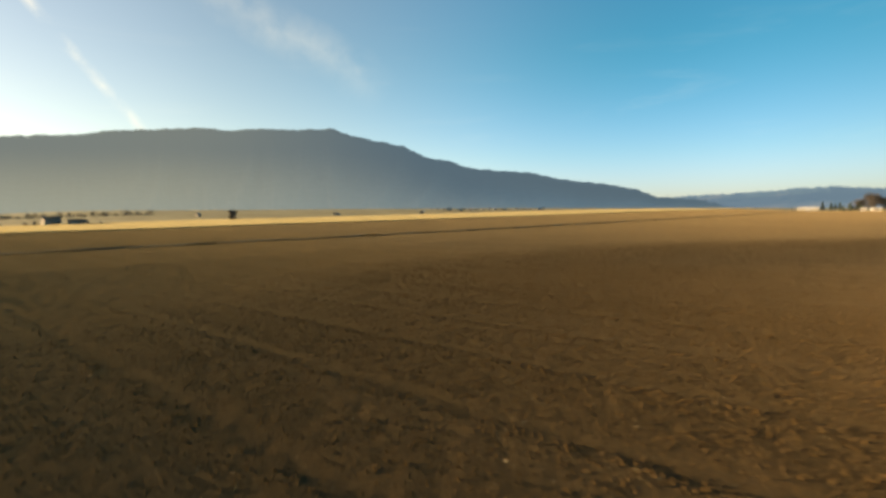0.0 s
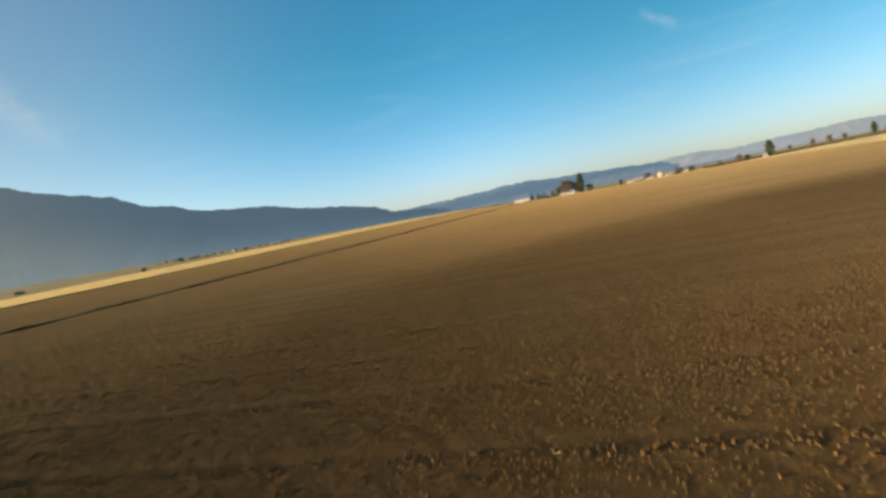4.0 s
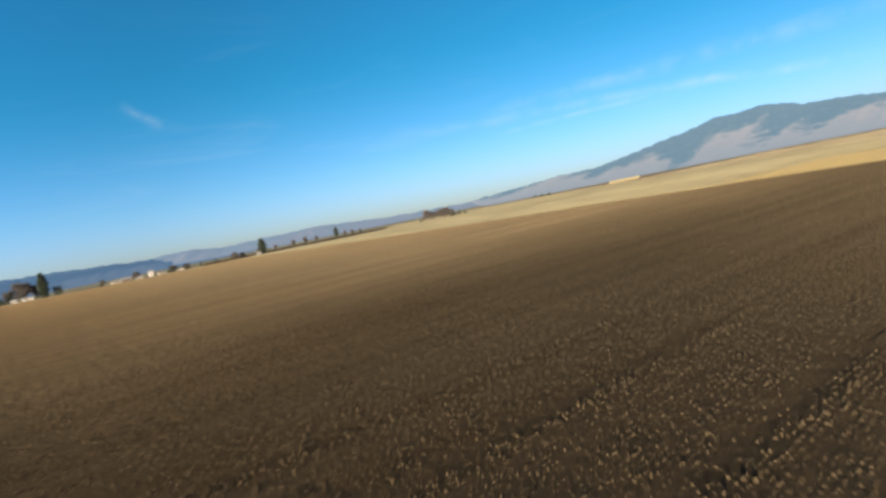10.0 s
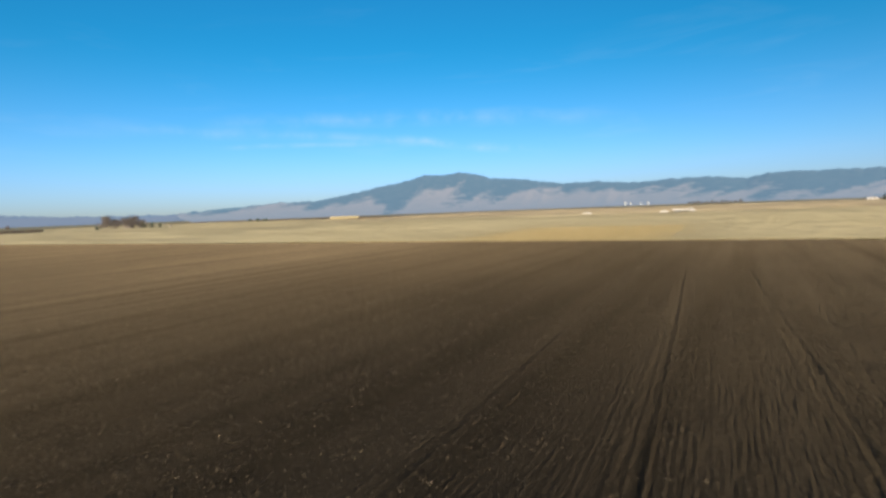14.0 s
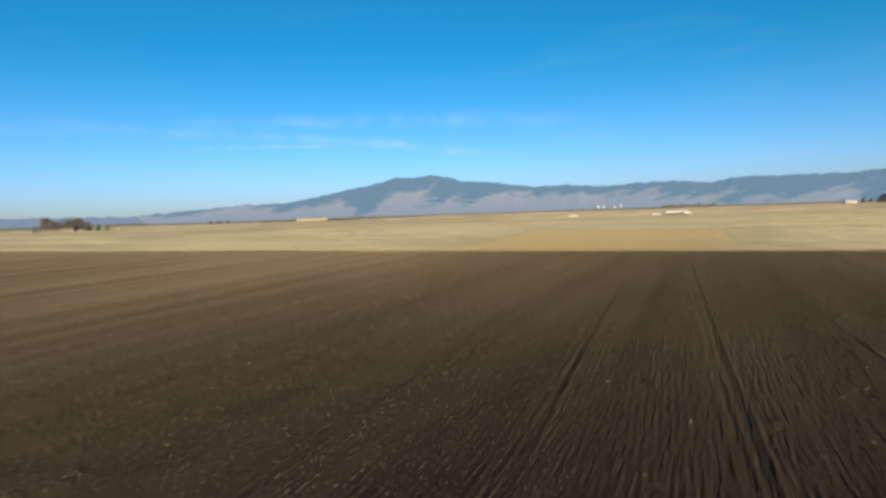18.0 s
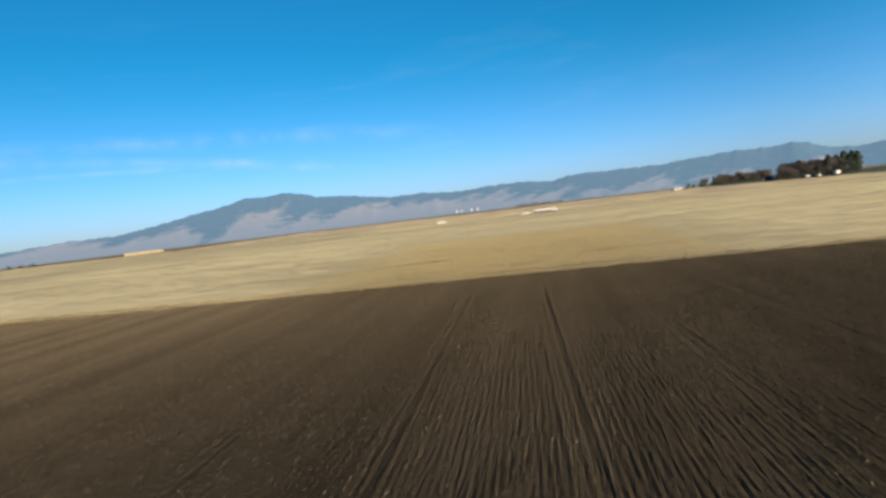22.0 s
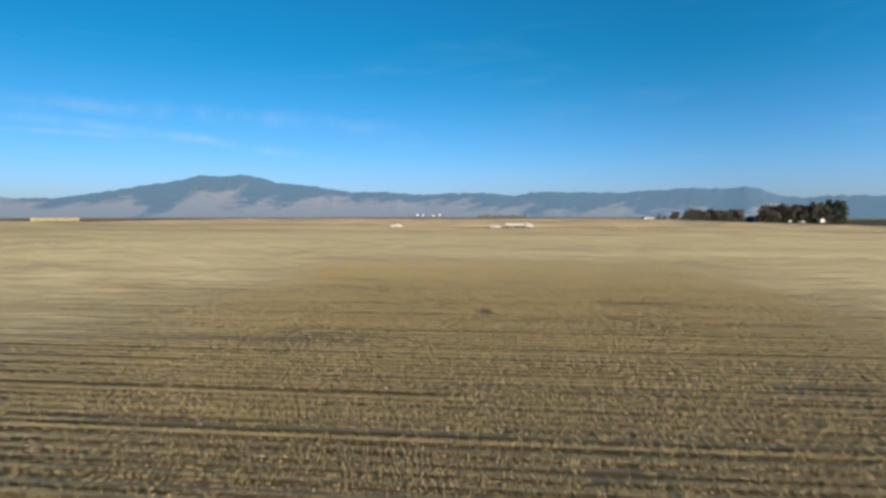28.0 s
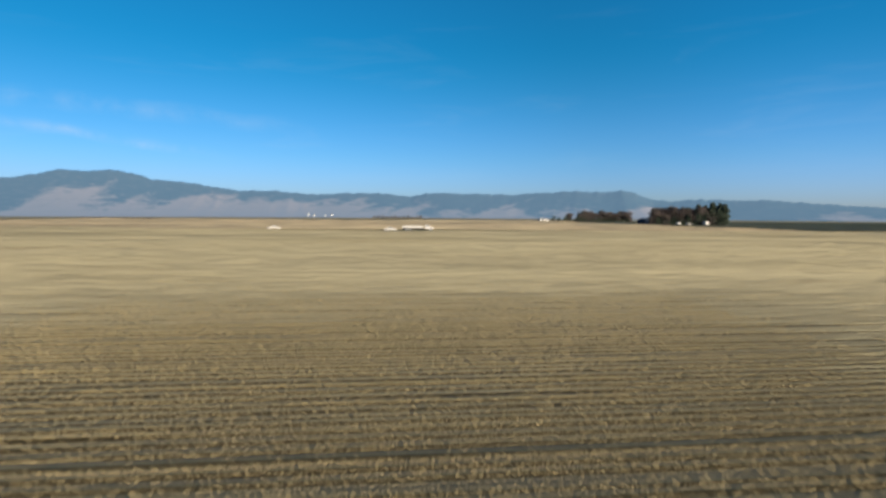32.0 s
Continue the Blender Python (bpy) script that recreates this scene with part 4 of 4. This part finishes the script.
def house(name, label, length, depth, eave, ridge, wall, roof, windows=3, chimney=False, big_door=False, category="house", group=""):
    root = tagged(new(name), label, category, group)
    bm = bmesh.new()
    box(bm, -length / 2, length / 2, -depth / 2, depth / 2, -0.3, eave)
    for s in (-1, 1):
        x0, x1 = s * (length / 2 - 0.15), s * length / 2
        q = [[bm.verts.new((x, y, z)) for y, z in ((-depth / 2, eave), (depth / 2, eave), (0, ridge - 0.1))] for x in (x0, x1)]
        bm.faces.new(q[0]), bm.faces.new(q[1][::-1])
        for k in range(3):
            bm.faces.new((q[0][k], q[0][(k + 1) % 3], q[1][(k + 1) % 3], q[1][k]))
    bmesh.ops.recalc_face_normals(bm, faces=bm.faces)
    part("wall", bm, wall, root)
    bm = bmesh.new()
    gable(bm, length, depth, eave, ridge)
    r = part("roof", bm, roof, root)
    if chimney:
        box_part("chimney", GREYROOF, r, length * 0.2, length * 0.2 + 0.5, -0.6, -0.1, ridge - 0.8, ridge + 0.7)
    for side in (-1, 1):
        y = side * depth / 2
        for k in range(windows):
            x = (k + 1) / (windows + 1) * length - length / 2
            if k == windows // 2:
                wd, hg = (min(3.4, length * 0.25), eave * 0.8) if big_door else (0.95, 2.05)
                d = box_part("door", DARKWOOD if not big_door else TIN, root, x - wd / 2, x + wd / 2, y - 0.05, y + 0.05, 0.0, hg)
                box_part("handle", CHROME, d, x + wd * 0.36, x + wd * 0.42, y + side * 0.05, y + side * 0.09, 0.95, 1.05, bevel=0.004)
                continue
            z = eave * 0.38
            w = box_part("window", WHITE, root, x - 0.65, x + 0.65, y - 0.05, y + 0.05, z, z + 1.15)
            box_part("pane", GLASS, w, x - 0.57, x - 0.03, y - 0.07, y + 0.07, z + 0.08, z + 1.07, bevel=0.005)
            box_part("pane", GLASS, w, x + 0.03, x + 0.57, y - 0.07, y + 0.07, z + 0.08, z + 1.07, bevel=0.005)
            box_part("sill", WHITE, w, x - 0.75, x + 0.75, y - 0.14, y + 0.14, z - 0.08, z, bevel=0.01)
    return root


def wheel(parent, x, y, r, wide):
    s = 1 if y > 0 else -1
    bm = bmesh.new()
    bmesh.ops.create_cone(bm, cap_ends=True, segments=20, radius1=r, radius2=r, depth=wide, matrix=Matrix.LocRotScale((x, y, r), Euler((math.pi / 2, 0, 0)), None))
    bmesh.ops.bevel(bm, geom=[e for e in bm.edges if len(e.link_faces) == 2 and e.calc_face_angle(0) > 1.0], offset=r * 0.12, segments=2, affect="EDGES")
    t = part("wheel", bm, RUBBER, parent)
    bm = bmesh.new()
    bmesh.ops.create_cone(bm, cap_ends=True, segments=16, radius1=r * 0.6, radius2=r * 0.5, depth=0.05, matrix=Matrix.LocRotScale((x, y + s * wide / 2, r), Euler((-s * math.pi / 2, 0, 0)), None))
    part("rim", bm, CHROME, t)


def profile_body(name, outline, half, mat, parent, bevel=0.06):
    """A body pressed from a side outline (x, z)."""
    bm = bmesh.new()
    a = [bm.verts.new((x, -half, z)) for x, z in outline]
    b = [bm.verts.new((x, half, z)) for x, z in outline]
    bm.faces.new(a), bm.faces.new(b[::-1])
    for k in range(len(a)):
        bm.faces.new((a[k], b[k], b[(k + 1) % len(a)], a[(k + 1) % len(a)]))
    bmesh.ops.recalc_face_normals(bm, faces=bm.faces)
    bmesh.ops.bevel(bm, geom=list(bm.edges), offset=bevel, segments=2, affect="EDGES")
    return part(name, bm, mat, parent)


def car_lights(root, front, rear, half, z):
    for y in (-half * 0.75, half * 0.75):
        box_part("headlight", LAMPGLASS, root, front - 0.05, front + 0.03, y - 0.18, y + 0.18, z, z + 0.16)
        box_part("tail_light", REDROOF, root, rear - 0.03, rear + 0.05, y - 0.1, y + 0.1, z, z + 0.25)


def pickup(label, group=""):
    root = tagged(new("pickup_truck"), label, "truck", group)
    profile_body("body", [(-2.7, 0.55), (2.65, 0.5), (2.7, 1.0), (1.35, 1.12), (-2.7, 1.15)], 0.95, WHITE, root)
    profile_body("cab", [(-0.9, 1.1), (1.35, 1.1), (0.65, 1.78), (-0.75, 1.8)], 0.86, WHITE, root)
    for y in (-0.87, 0.87):
        box_part("side_window", GLASS, root, -0.65, 0.55, y - 0.012, y + 0.012, 1.25, 1.66, bevel=0.005)
    bm = bmesh.new()
    q = [bm.verts.new(v) for v in ((1.27, -0.7, 1.2), (1.27, 0.7, 1.2), (0.74, 0.66, 1.72), (0.74, -0.66, 1.72))]
    bm.faces.new(q)
    bmesh.ops.solidify(bm, geom=bm.faces[:], thickness=0.02)
    part("windscreen", bm, GLASS, root)
    box_part("bumper", CHROME, root, 2.66, 2.8, -0.9, 0.9, 0.45, 0.62, bevel=0.03)
    car_lights(root, 2.68, -2.7, 0.95, 0.75)
    for x in (-1.75, 1.75):
        for y in (-0.82, 0.82):
            wheel(root, x, y, 0.38, 0.24)
    return root


def van(label, group=""):
    root = tagged(new("delivery_van"), label, "van", group)
    profile_body("body", [(-2.4, 0.4), (2.4, 0.4), (2.45, 1.0), (1.75, 1.2), (1.2, 2.1), (-2.35, 2.2)], 0.95, WHITE, root)
    for y in (-0.96, 0.96):
        box_part("side_window", GLASS, root, 0.45, 1.25, y - 0.012, y + 0.012, 1.3, 1.85, bevel=0.005)
    bm = bmesh.new()
    bm.faces.new([bm.verts.new(v) for v in ((1.76, -0.8, 1.25), (1.76, 0.8, 1.25), (1.28, 0.75, 2.0), (1.28, -0.75, 2.0))])
    bmesh.ops.solidify(bm, geom=bm.faces[:], thickness=0.02)
    part("windscreen", bm, GLASS, root)
    car_lights(root, 2.42, -2.4, 0.95, 0.75)
    for x in (-1.5, 1.5):
        for y in (-0.85, 0.85):
            wheel(root, x, y, 0.36, 0.22)
    return root


def farm_truck(label):
    root = tagged(new("farm_truck"), label, "truck")
    bed = box_part("bed", WHITE, root, -5.9, 0.3, -1.2, 1.2, 1.1, 1.7, bevel=0.04)
    for k in range(7):
        x = -5.6 + k * 0.95
        for y in (-1.22, 1.22):
            box_part("stake", TIN, bed, x - 0.05, x + 0.05, y - 0.03, y + 0.03, 0.9, 1.66, bevel=0.01)
    box_part("chassis", RUBBER, root, -5.8, 3.2, -0.45, 0.45, 0.6, 0.95)
    profile_body("cab", [(0.9, 0.75), (3.6, 0.7), (3.6, 1.15), (2.75, 1.3), (2.2, 2.0), (0.95, 2.05)], 1.05, WHITE, root)
    for y in (-1.06, 1.06):
        box_part("side_window", GLASS, root, 1.2, 2.15, y - 0.012, y + 0.012, 1.35, 1.85, bevel=0.005)
    bm = bmesh.new()
    bm.faces.new([bm.verts.new(v) for v in ((2.72, -0.85, 1.35), (2.72, 0.85, 1.35), (2.28, 0.8, 1.95), (2.28, -0.8, 1.95))])
    bmesh.ops.solidify(bm, geom=bm.faces[:], thickness=0.02)
    part("windscreen", bm, GLASS, root)
    car_lights(root, 3.6, -5.9, 1.0, 0.85)
    for x in (-4.6, -3.5, 2.7):
        for y in (-1.0, 1.0):
            wheel(root, x, y, 0.48, 0.3)
    return root


def silo(label, height, radius, group):
    root = tagged(new("grain_silo"), label, "silo", group)
    bm = bmesh.new()
    bmesh.ops.create_cone(bm, cap_ends=True, segments=28, radius1=radius, radius2=radius, depth=height, matrix=Matrix.Translation((0, 0, height / 2)))
    part("body", bm, TIN, root)
    for k in range(1, 7):
        bm = bmesh.new()
        bmesh.ops.create_cone(bm, cap_ends=True, segments=28, radius1=radius + 0.04, radius2=radius + 0.04, depth=0.08, matrix=Matrix.Translation((0, 0, height * k / 7)))
        part("hoop", bm, TIN, root)
    bm = bmesh.new()
    bmesh.ops.create_cone(bm, cap_ends=True, segments=28, radius1=radius + 0.12, radius2=0.3, depth=radius * 0.6, matrix=Matrix.Translation((0, 0, height + radius * 0.3)))
    part("roof", bm, TIN, root)
    bm = bmesh.new()
    for s in (-0.2, 0.2):
        tube(bm, (s, -radius - 0.15, 0), (s, -radius - 0.15, height), 0.03, 0.03, 5)
    for k in range(int(height / 0.4)):
        tube(bm, (-0.2, -radius - 0.15, 0.3 + k * 0.4), (0.2, -radius - 0.15, 0.3 + k * 0.4), 0.02, 0.02, 4)
    part("ladder", bm, CHROME, root)
    return root


# ---- western farmyard ----
put(house("barn", "long low barn with a pale tin roof on the farmyard", 15, 9, 1.9, 4.0, CREAM, WHITE, 5, big_door=True, category="barn"), -471, -179, 95, 1.0, 0.78)
post = tagged(new("gate_post"), "short dark wooden post by the barn", "post")
box_part("post_body", DARKWOOD, post, -0.25, 0.25, -0.25, 0.25, -0.2, 2.6)
box_part("cap", TIN, post, -0.3, 0.3, -0.3, 0.3, 2.6, 2.7)
put(post, -469, -191)
fir = put(conifer("conifer", "small dark green conifer beside the barn", 7.5, 4.2, 101, group="conifers by the barn"), -473, -169)
for x, y, t, s in ((-474, -163, 40, 0.9), (-474, -160, 90, 0.82), (-475, -157, 150, 0.95)):
    again(fir, x, y, t, s)
put(broad_tree("broadleaf_tree", "large bare brown tree over white trailers", 13.0, 15, PALE_TWIGS, 102, 2400, leaf=0.34), -411, -128)
bush = put(shrub("evergreen_shrub", "dark evergreen shrub in the farmyard", 6.0, 7.0, NEEDLES, 103, 500, group="farmyard shrubs"), -408, -141)
again(bush, -409, -136, 70, 0.95)
elder = put(broad_tree("yard_tree", "low bare grey tree crowding the trailers", 8.5, 10, PALE_TWIGS, 113, 1500, leaf=0.36, group="yard trees"), -414, -136)
again(elder, -413, -122, 70, 1.1)
again(elder, -414, -110, 140, 0.7)
again(bush, -410, -109, 130, 0.75)
again(bush, -412, -146, 20, 0.6)
trailer = put(house("trailer_house", "white trailer house under a bare tree", 6.0, 3.0, 2.0, 2.4, WHITE, TIN, 3, category="trailer", group="trailer houses"), -406, -126, 90)
again(trailer, -406, -133, 90, 0.6, 0.9)
put(conifer("poplar_tree", "tall slim dark evergreen beside the trailers", 16.5, 6.2, 104, 3200, slim=True), -410, -117)
again(post, -410, -105, 0, 0.8)

# a row of houses
home = put(house("farmhouse", "cream farmhouse with a grey roof", 7, 5, 2.0, 3.0, CREAM, GREYROOF, 3, True, group="row of houses"), -420, -76, 92, 0.95, 0.7)
again(home, -420, -61, 88, 0.75, 0.55)
again(home, -418, -46, 100, 0.7, 0.55)
again(home, -417, -33, 84, 0.6, 0.5)
put(house("shed", "dark weathered wooden shed between houses", 6, 5, 3.0, 4.2, DARKWOOD, GREYROOF, 3, category="shed"), -421, -69, 90, 0.9, 0.7)
put(house("tall_house", "narrow tall white house", 3, 3, 3.4, 4.4, WHITE, GREYROOF, 1), -419, -53, 90)
oak = put(broad_tree("autumn_tree", "brown autumn tree behind the houses", 8.5, 9, RUST, 105, 1500, leaf=0.42, group="autumn trees", low=0.1), -430, -62, 0, 0.8, 0.62)
again(oak, -424, -37, 60, 0.75, 0.55)
again(oak, -428, -27, 120, 0.7, 0.48)
again(oak, -425, -84, 20, 0.5)
again(bush, -416, -40, 30, 0.8)
again(bush, -415, -19, 60, 0.5)
again(bush, -413, -8, 90, 0.55)
again(oak, -372, -2, 200, 0.62)
again(oak, -375, 4, 90, 0.5)
put(conifer("dark_conifer", "broad dark conifer beside a white shed", 11.5, 6.6, 106, 2600, slim=True, group="lone conifers"), -360, 15)
put(house("small_shed", "small white shed below a dark conifer", 2.2, 2.2, 1.7, 2.4, WHITE, GREYROOF, 1, category="shed"), -357, 11, 90)
# a low line of scrub along the boundary
n = 5200
k = rand(n)
hx, hy = -372 + 40 * k + 1.2 * rand(n), -24 + 124 * k + 1.2 * rand(n)
LEAF_V = [(-1, -0.3, -0.2), (0.2, -0.5, 0.5), (1, 0.2, 0.9), (-0.2, 0.5, 0.4)]
scatter("boundary_scrub", hx, hy, 0.25 + 1.0 * rand(n), LEAF_V, [(0, 1, 2, 3)], 0.45 + 0.3 * rand(n), 0.5 + 0.3 * rand(n), TWIGS, "low brown scrub along the field boundary", "scrub")
put(conifer("far_conifer", "dark conifer among far farm trees", 13, 7.0, 107, 1600, slim=True), -644, 186)
for x, y, s in ((-663, 133, 0.8), (-658, 148, 0.9), (-653, 161, 0.7), (-640, 197, 0.7), (-637, 206, 0.6), (-633, 216, 0.5), (-672, 112, 0.6), (-684, 92, 0.55)):
    again(oak, x, y, 31 * x, s, label="hazy brown tree on the far plain")
# farm in the stubble
walnut = put(broad_tree("bare_tree", "bare grey-brown tree round a white farmhouse", 7.8, 10.5, PALE_TWIGS, 108, 1900, leaf=0.36, group="farmhouse trees"), -318, 130)
again(walnut, -312, 138, 80, 0.85)
again(walnut, -311, 143, 150, 1.0, 0.95)
again(walnut, -316, 134, 40, 0.8, 0.75)
again(walnut, -309, 147, 220, 0.75, 0.65)
put(house("farmhouse", "white farmhouse among bare trees", 5, 4, 1.7, 2.5, CREAM, GREYROOF, 3, True), -313, 141, 120)
for x, y, s in ((-308, 147, 0.7), (-305, 151, 0.6), (-303, 155, 0.45), (-318, 124, 0.45)):
    again(bush, x, y, 17 * y, s, label="dark shrub at the edge of the farmhouse yard")
put(house("hay_shelter", "low pale shed at the yard's end", 5, 3, 1.8, 2.3, CREAM, TIN, 1, category="shed"), -300, 160, 120, 0.4)

# ---- north side ----
hedge = put(shrub("hedge", "dark clipped hedge far off in the fields", 4.6, 7.0, NEEDLES, 109, 450, group="far hedge"), -380, 301, 0, 1.0, 0.6)
again(hedge, -375, 306, 60, 1.0, 0.58)
again(hedge, -370, 311, 120, 1.0, 0.6)
straw = tagged(new("haystack"), "long golden stack of baled hay", "haystack")
for k in range(9):
    for q in range(2):
        bale = box_part("bale", HAY, straw, -18 + 4 * k, -14.15 + 4 * k, -1.9, 1.9, 1.3 * q, 1.3 * q + 1.28, bevel=0.12)
put(straw, -271, 305, 39, 0.68, 0.78)
brush = put(shrub("brush", "low brown brush on the far field edge", 3.0, 7.5, RUST, 116, 300, group="far brush"), -230, 446, 0, 0.9, 0.35)
for k in range(1, 13):
    again(brush, -230 + 5.2 * k, 446 - 2.0 * k, 57 * k, 0.8 + 0.1 * (k % 3), 0.28 + 0.05 * ((k * 5) % 4))
put(silo("pale grain silo with a conical roof", 4.4, 1.4, "grain silos"), -123, 842)
first_silo = [o for o in scene.objects if o.name.startswith("grain_silo")][0]
again(first_silo, -115, 843, 40, 0.9)
again(first_silo, -99, 845, 80, 0.8)
again(first_silo, -89, 846, 10, 1.0)
for k in range(12):
    again(brush, -22 + 5.4 * k, 716, 50 * k, 0.9, 0.75 + 0.22 * ((k * 7) % 3), label="low brown trees on the far field edge")

put(pickup("white pickup truck parked beyond the stubble", "parked vehicles"), -35, 176, 4, 0.66)
cars = [o for o in scene.objects if o.name.startswith("pickup_truck") and o.parent is None]
again(cars[0], -2.0, 165, 176, 0.62)
put(farm_truck("white farm truck with a long stake bed"), 6.4, 164.5, -3, 0.88)

put(house("long_shed", "low white farm shed with dark shrubs", 7, 4, 1.6, 2.3, WHITE, TIN, 4, category="shed"), 114, 421, 10)
for x, y, s in ((121, 418, 0.7), (125, 417, 0.55), (129, 416, 0.6)):
    again(bush, x, y, 9 * x, s, label="dark shrub beside a white shed")
poplar = put(broad_tree("windbreak_tree", "brown leafless tree in a windbreak row", 8.4, 9.5, TWIGS, 110, 2600, leaf=0.42, group="windbreak trees", low=0.08), 134, 419, 0, 0.7)
auburn = put(broad_tree("russet_tree", "russet-brown tree in a windbreak row", 8.4, 9.5, RUST, 111, 2600, leaf=0.42, group="windbreak trees", low=0.08), 144, 415, 0, 0.8)
for k in range(11):
    again(poplar if k % 3 else auburn, 141 + 3.2 * k, 416 - 1.2 * k + 2 * (k % 2), 53 * k, 0.78 + 0.07 * ((k * 5) % 4), 0.70 + 0.08 * ((k * 7) % 4))
for x, y, size in ((131, 418, 0.8), (139.5, 415, 1.05), (142.5, 414, 0.95)):
    again(fir, x, y, 7 * x, size, label="dark conifer in the windbreak")
for k in range(11):
    again(bush, 133 + 3.9 * k, 416 - 1.45 * k, 80 * k, 0.8, 0.42 + 0.06 * (k % 3), label="dark undergrowth along the windbreak")
put(house("machine_shed", "dark blue machinery shed between two groves", 6, 5, 2.6, 3.6, BLUE, BLUE, 1, category="shed"), 133, 294, 30, 1.05, 0.95)
for k in range(13):
    again(auburn if k % 6 == 1 else poplar, 136.5 + 1.9 * k, 290 - 1.05 * k + (k % 2) * 2.5, 71 * k, 0.92 + 0.09 * ((k * 3) % 3), 0.84 + 0.11 * ((k * 5) % 3), label="tall dark brown tree in the farm grove")
cypress = put(conifer("cypress", "tall dark evergreen in the farm grove", 11.0, 5.4, 112, 1800, slim=True, group="grove evergreens"), 162.5, 275, 0, 1.02)
for x, y, size in ((160, 277, 1.06), (157, 278.5, 0.92), (154, 280, 0.96), (150, 282, 0.82), (164.5, 274, 0.98)):
    again(cypress, x, y, 40 * x, size)
for k in range(9):
    again(bush, 137 + 3.2 * k, 287 - 1.75 * k, 60 * k, 0.8, 0.65, label="dark undergrowth in the farm grove")
put(van("white van parked before the farm grove", "grove vehicles"), 156, 275.5, 30, 0.92)
again(cars[0], 144.7, 281.5, 30, 0.8, label="white pickup parked before the farm grove")
again(cars[0], 149.0, 279.2, 210, 0.8, label="white pickup parked before the farm grove")

# ---- south side ----
clump_near = put(shrub("yard_shrub", "low dull shrubs beside the southern barn", 4.5, 9.0, PALE_TWIGS, 115, 450, group="southern yard shrubs"), 18, -491, 0, 0.5)
put(house("grey_farmhouse", "grey two-storey farmhouse seen against the light", 9, 7, 3.4, 5.4, GREYWOOD, DARKWOOD, 3, True), 21, -497, 10)
for x, y, s in ((29, -498, 0.5), (34, -499, 0.42), (11, -495, 0.4), (2, -494, 0.5), (-6, -493, 0.34), (47, -501, 0.55), (55, -503, 0.5)):
    again(clump_near, x, y, 23 * x, s, label="low dull shrubs round the southern farmhouse")
put(house("field_barn", "low grey barn beside the farmhouse", 9, 5, 2.4, 3.4, GREYWOOD, DARKWOOD, 3, category="barn"), 8, -490, 5)
again(oak, -83, -464, 30, 0.85, label="round russet tree standing alone in a field")
put(house("long_hut", "long low grey hut on the yellow field", 14, 4, 2.0, 2.8, GREYWOOD, GREYROOF, 5, category="hut"), -245, -567, 40)
put(house("hut", "small grey hut at the field's edge", 5, 4, 2.6, 3.6, GREYWOOD, GREYROOF, 1, category="hut"), -317, -509, 40)
put(house("pale_cottage", "small pale cottage below the ridge", 4, 4, 2.4, 3.4, CREAM, GREYROOF, 3), -124, -632, 20)
clump = put(shrub("tree_clump", "low hazy clump of bare trees below the ridge", 6.0, 13.0, PALE_TWIGS, 114, 500, group="far tree line"), 30, -768)
for k in range(1, 22):
    again(clump, 30 - 7.0 * k, -768 + 0.8 * k + 6 * (k % 3), 41 * k, 0.62 + 0.16 * ((k * 5) % 4), 0.5 + 0.17 * ((k * 7) % 4))
village = put(house("village_house", "pale village house below the mountain", 9, 7, 3.0, 5.2, CREAM, GREYROOF, 3, group="far village"), -520, -661, 40)
for k in range(1, 9):
    again(village, -520 - 11 * k, -661 + 13.6 * k, 40 + 35 * k, 0.45 + 0.1 * ((k * 7) % 3))
for k in range(18):
    again(clump, -500 - 6.2 * k, -680 + 8.0 * k, 47 * k, 0.5 + 0.12 * ((k * 5) % 4), 0.4 + 0.12 * ((k * 3) % 4), label="hazy clump of trees among far village houses")
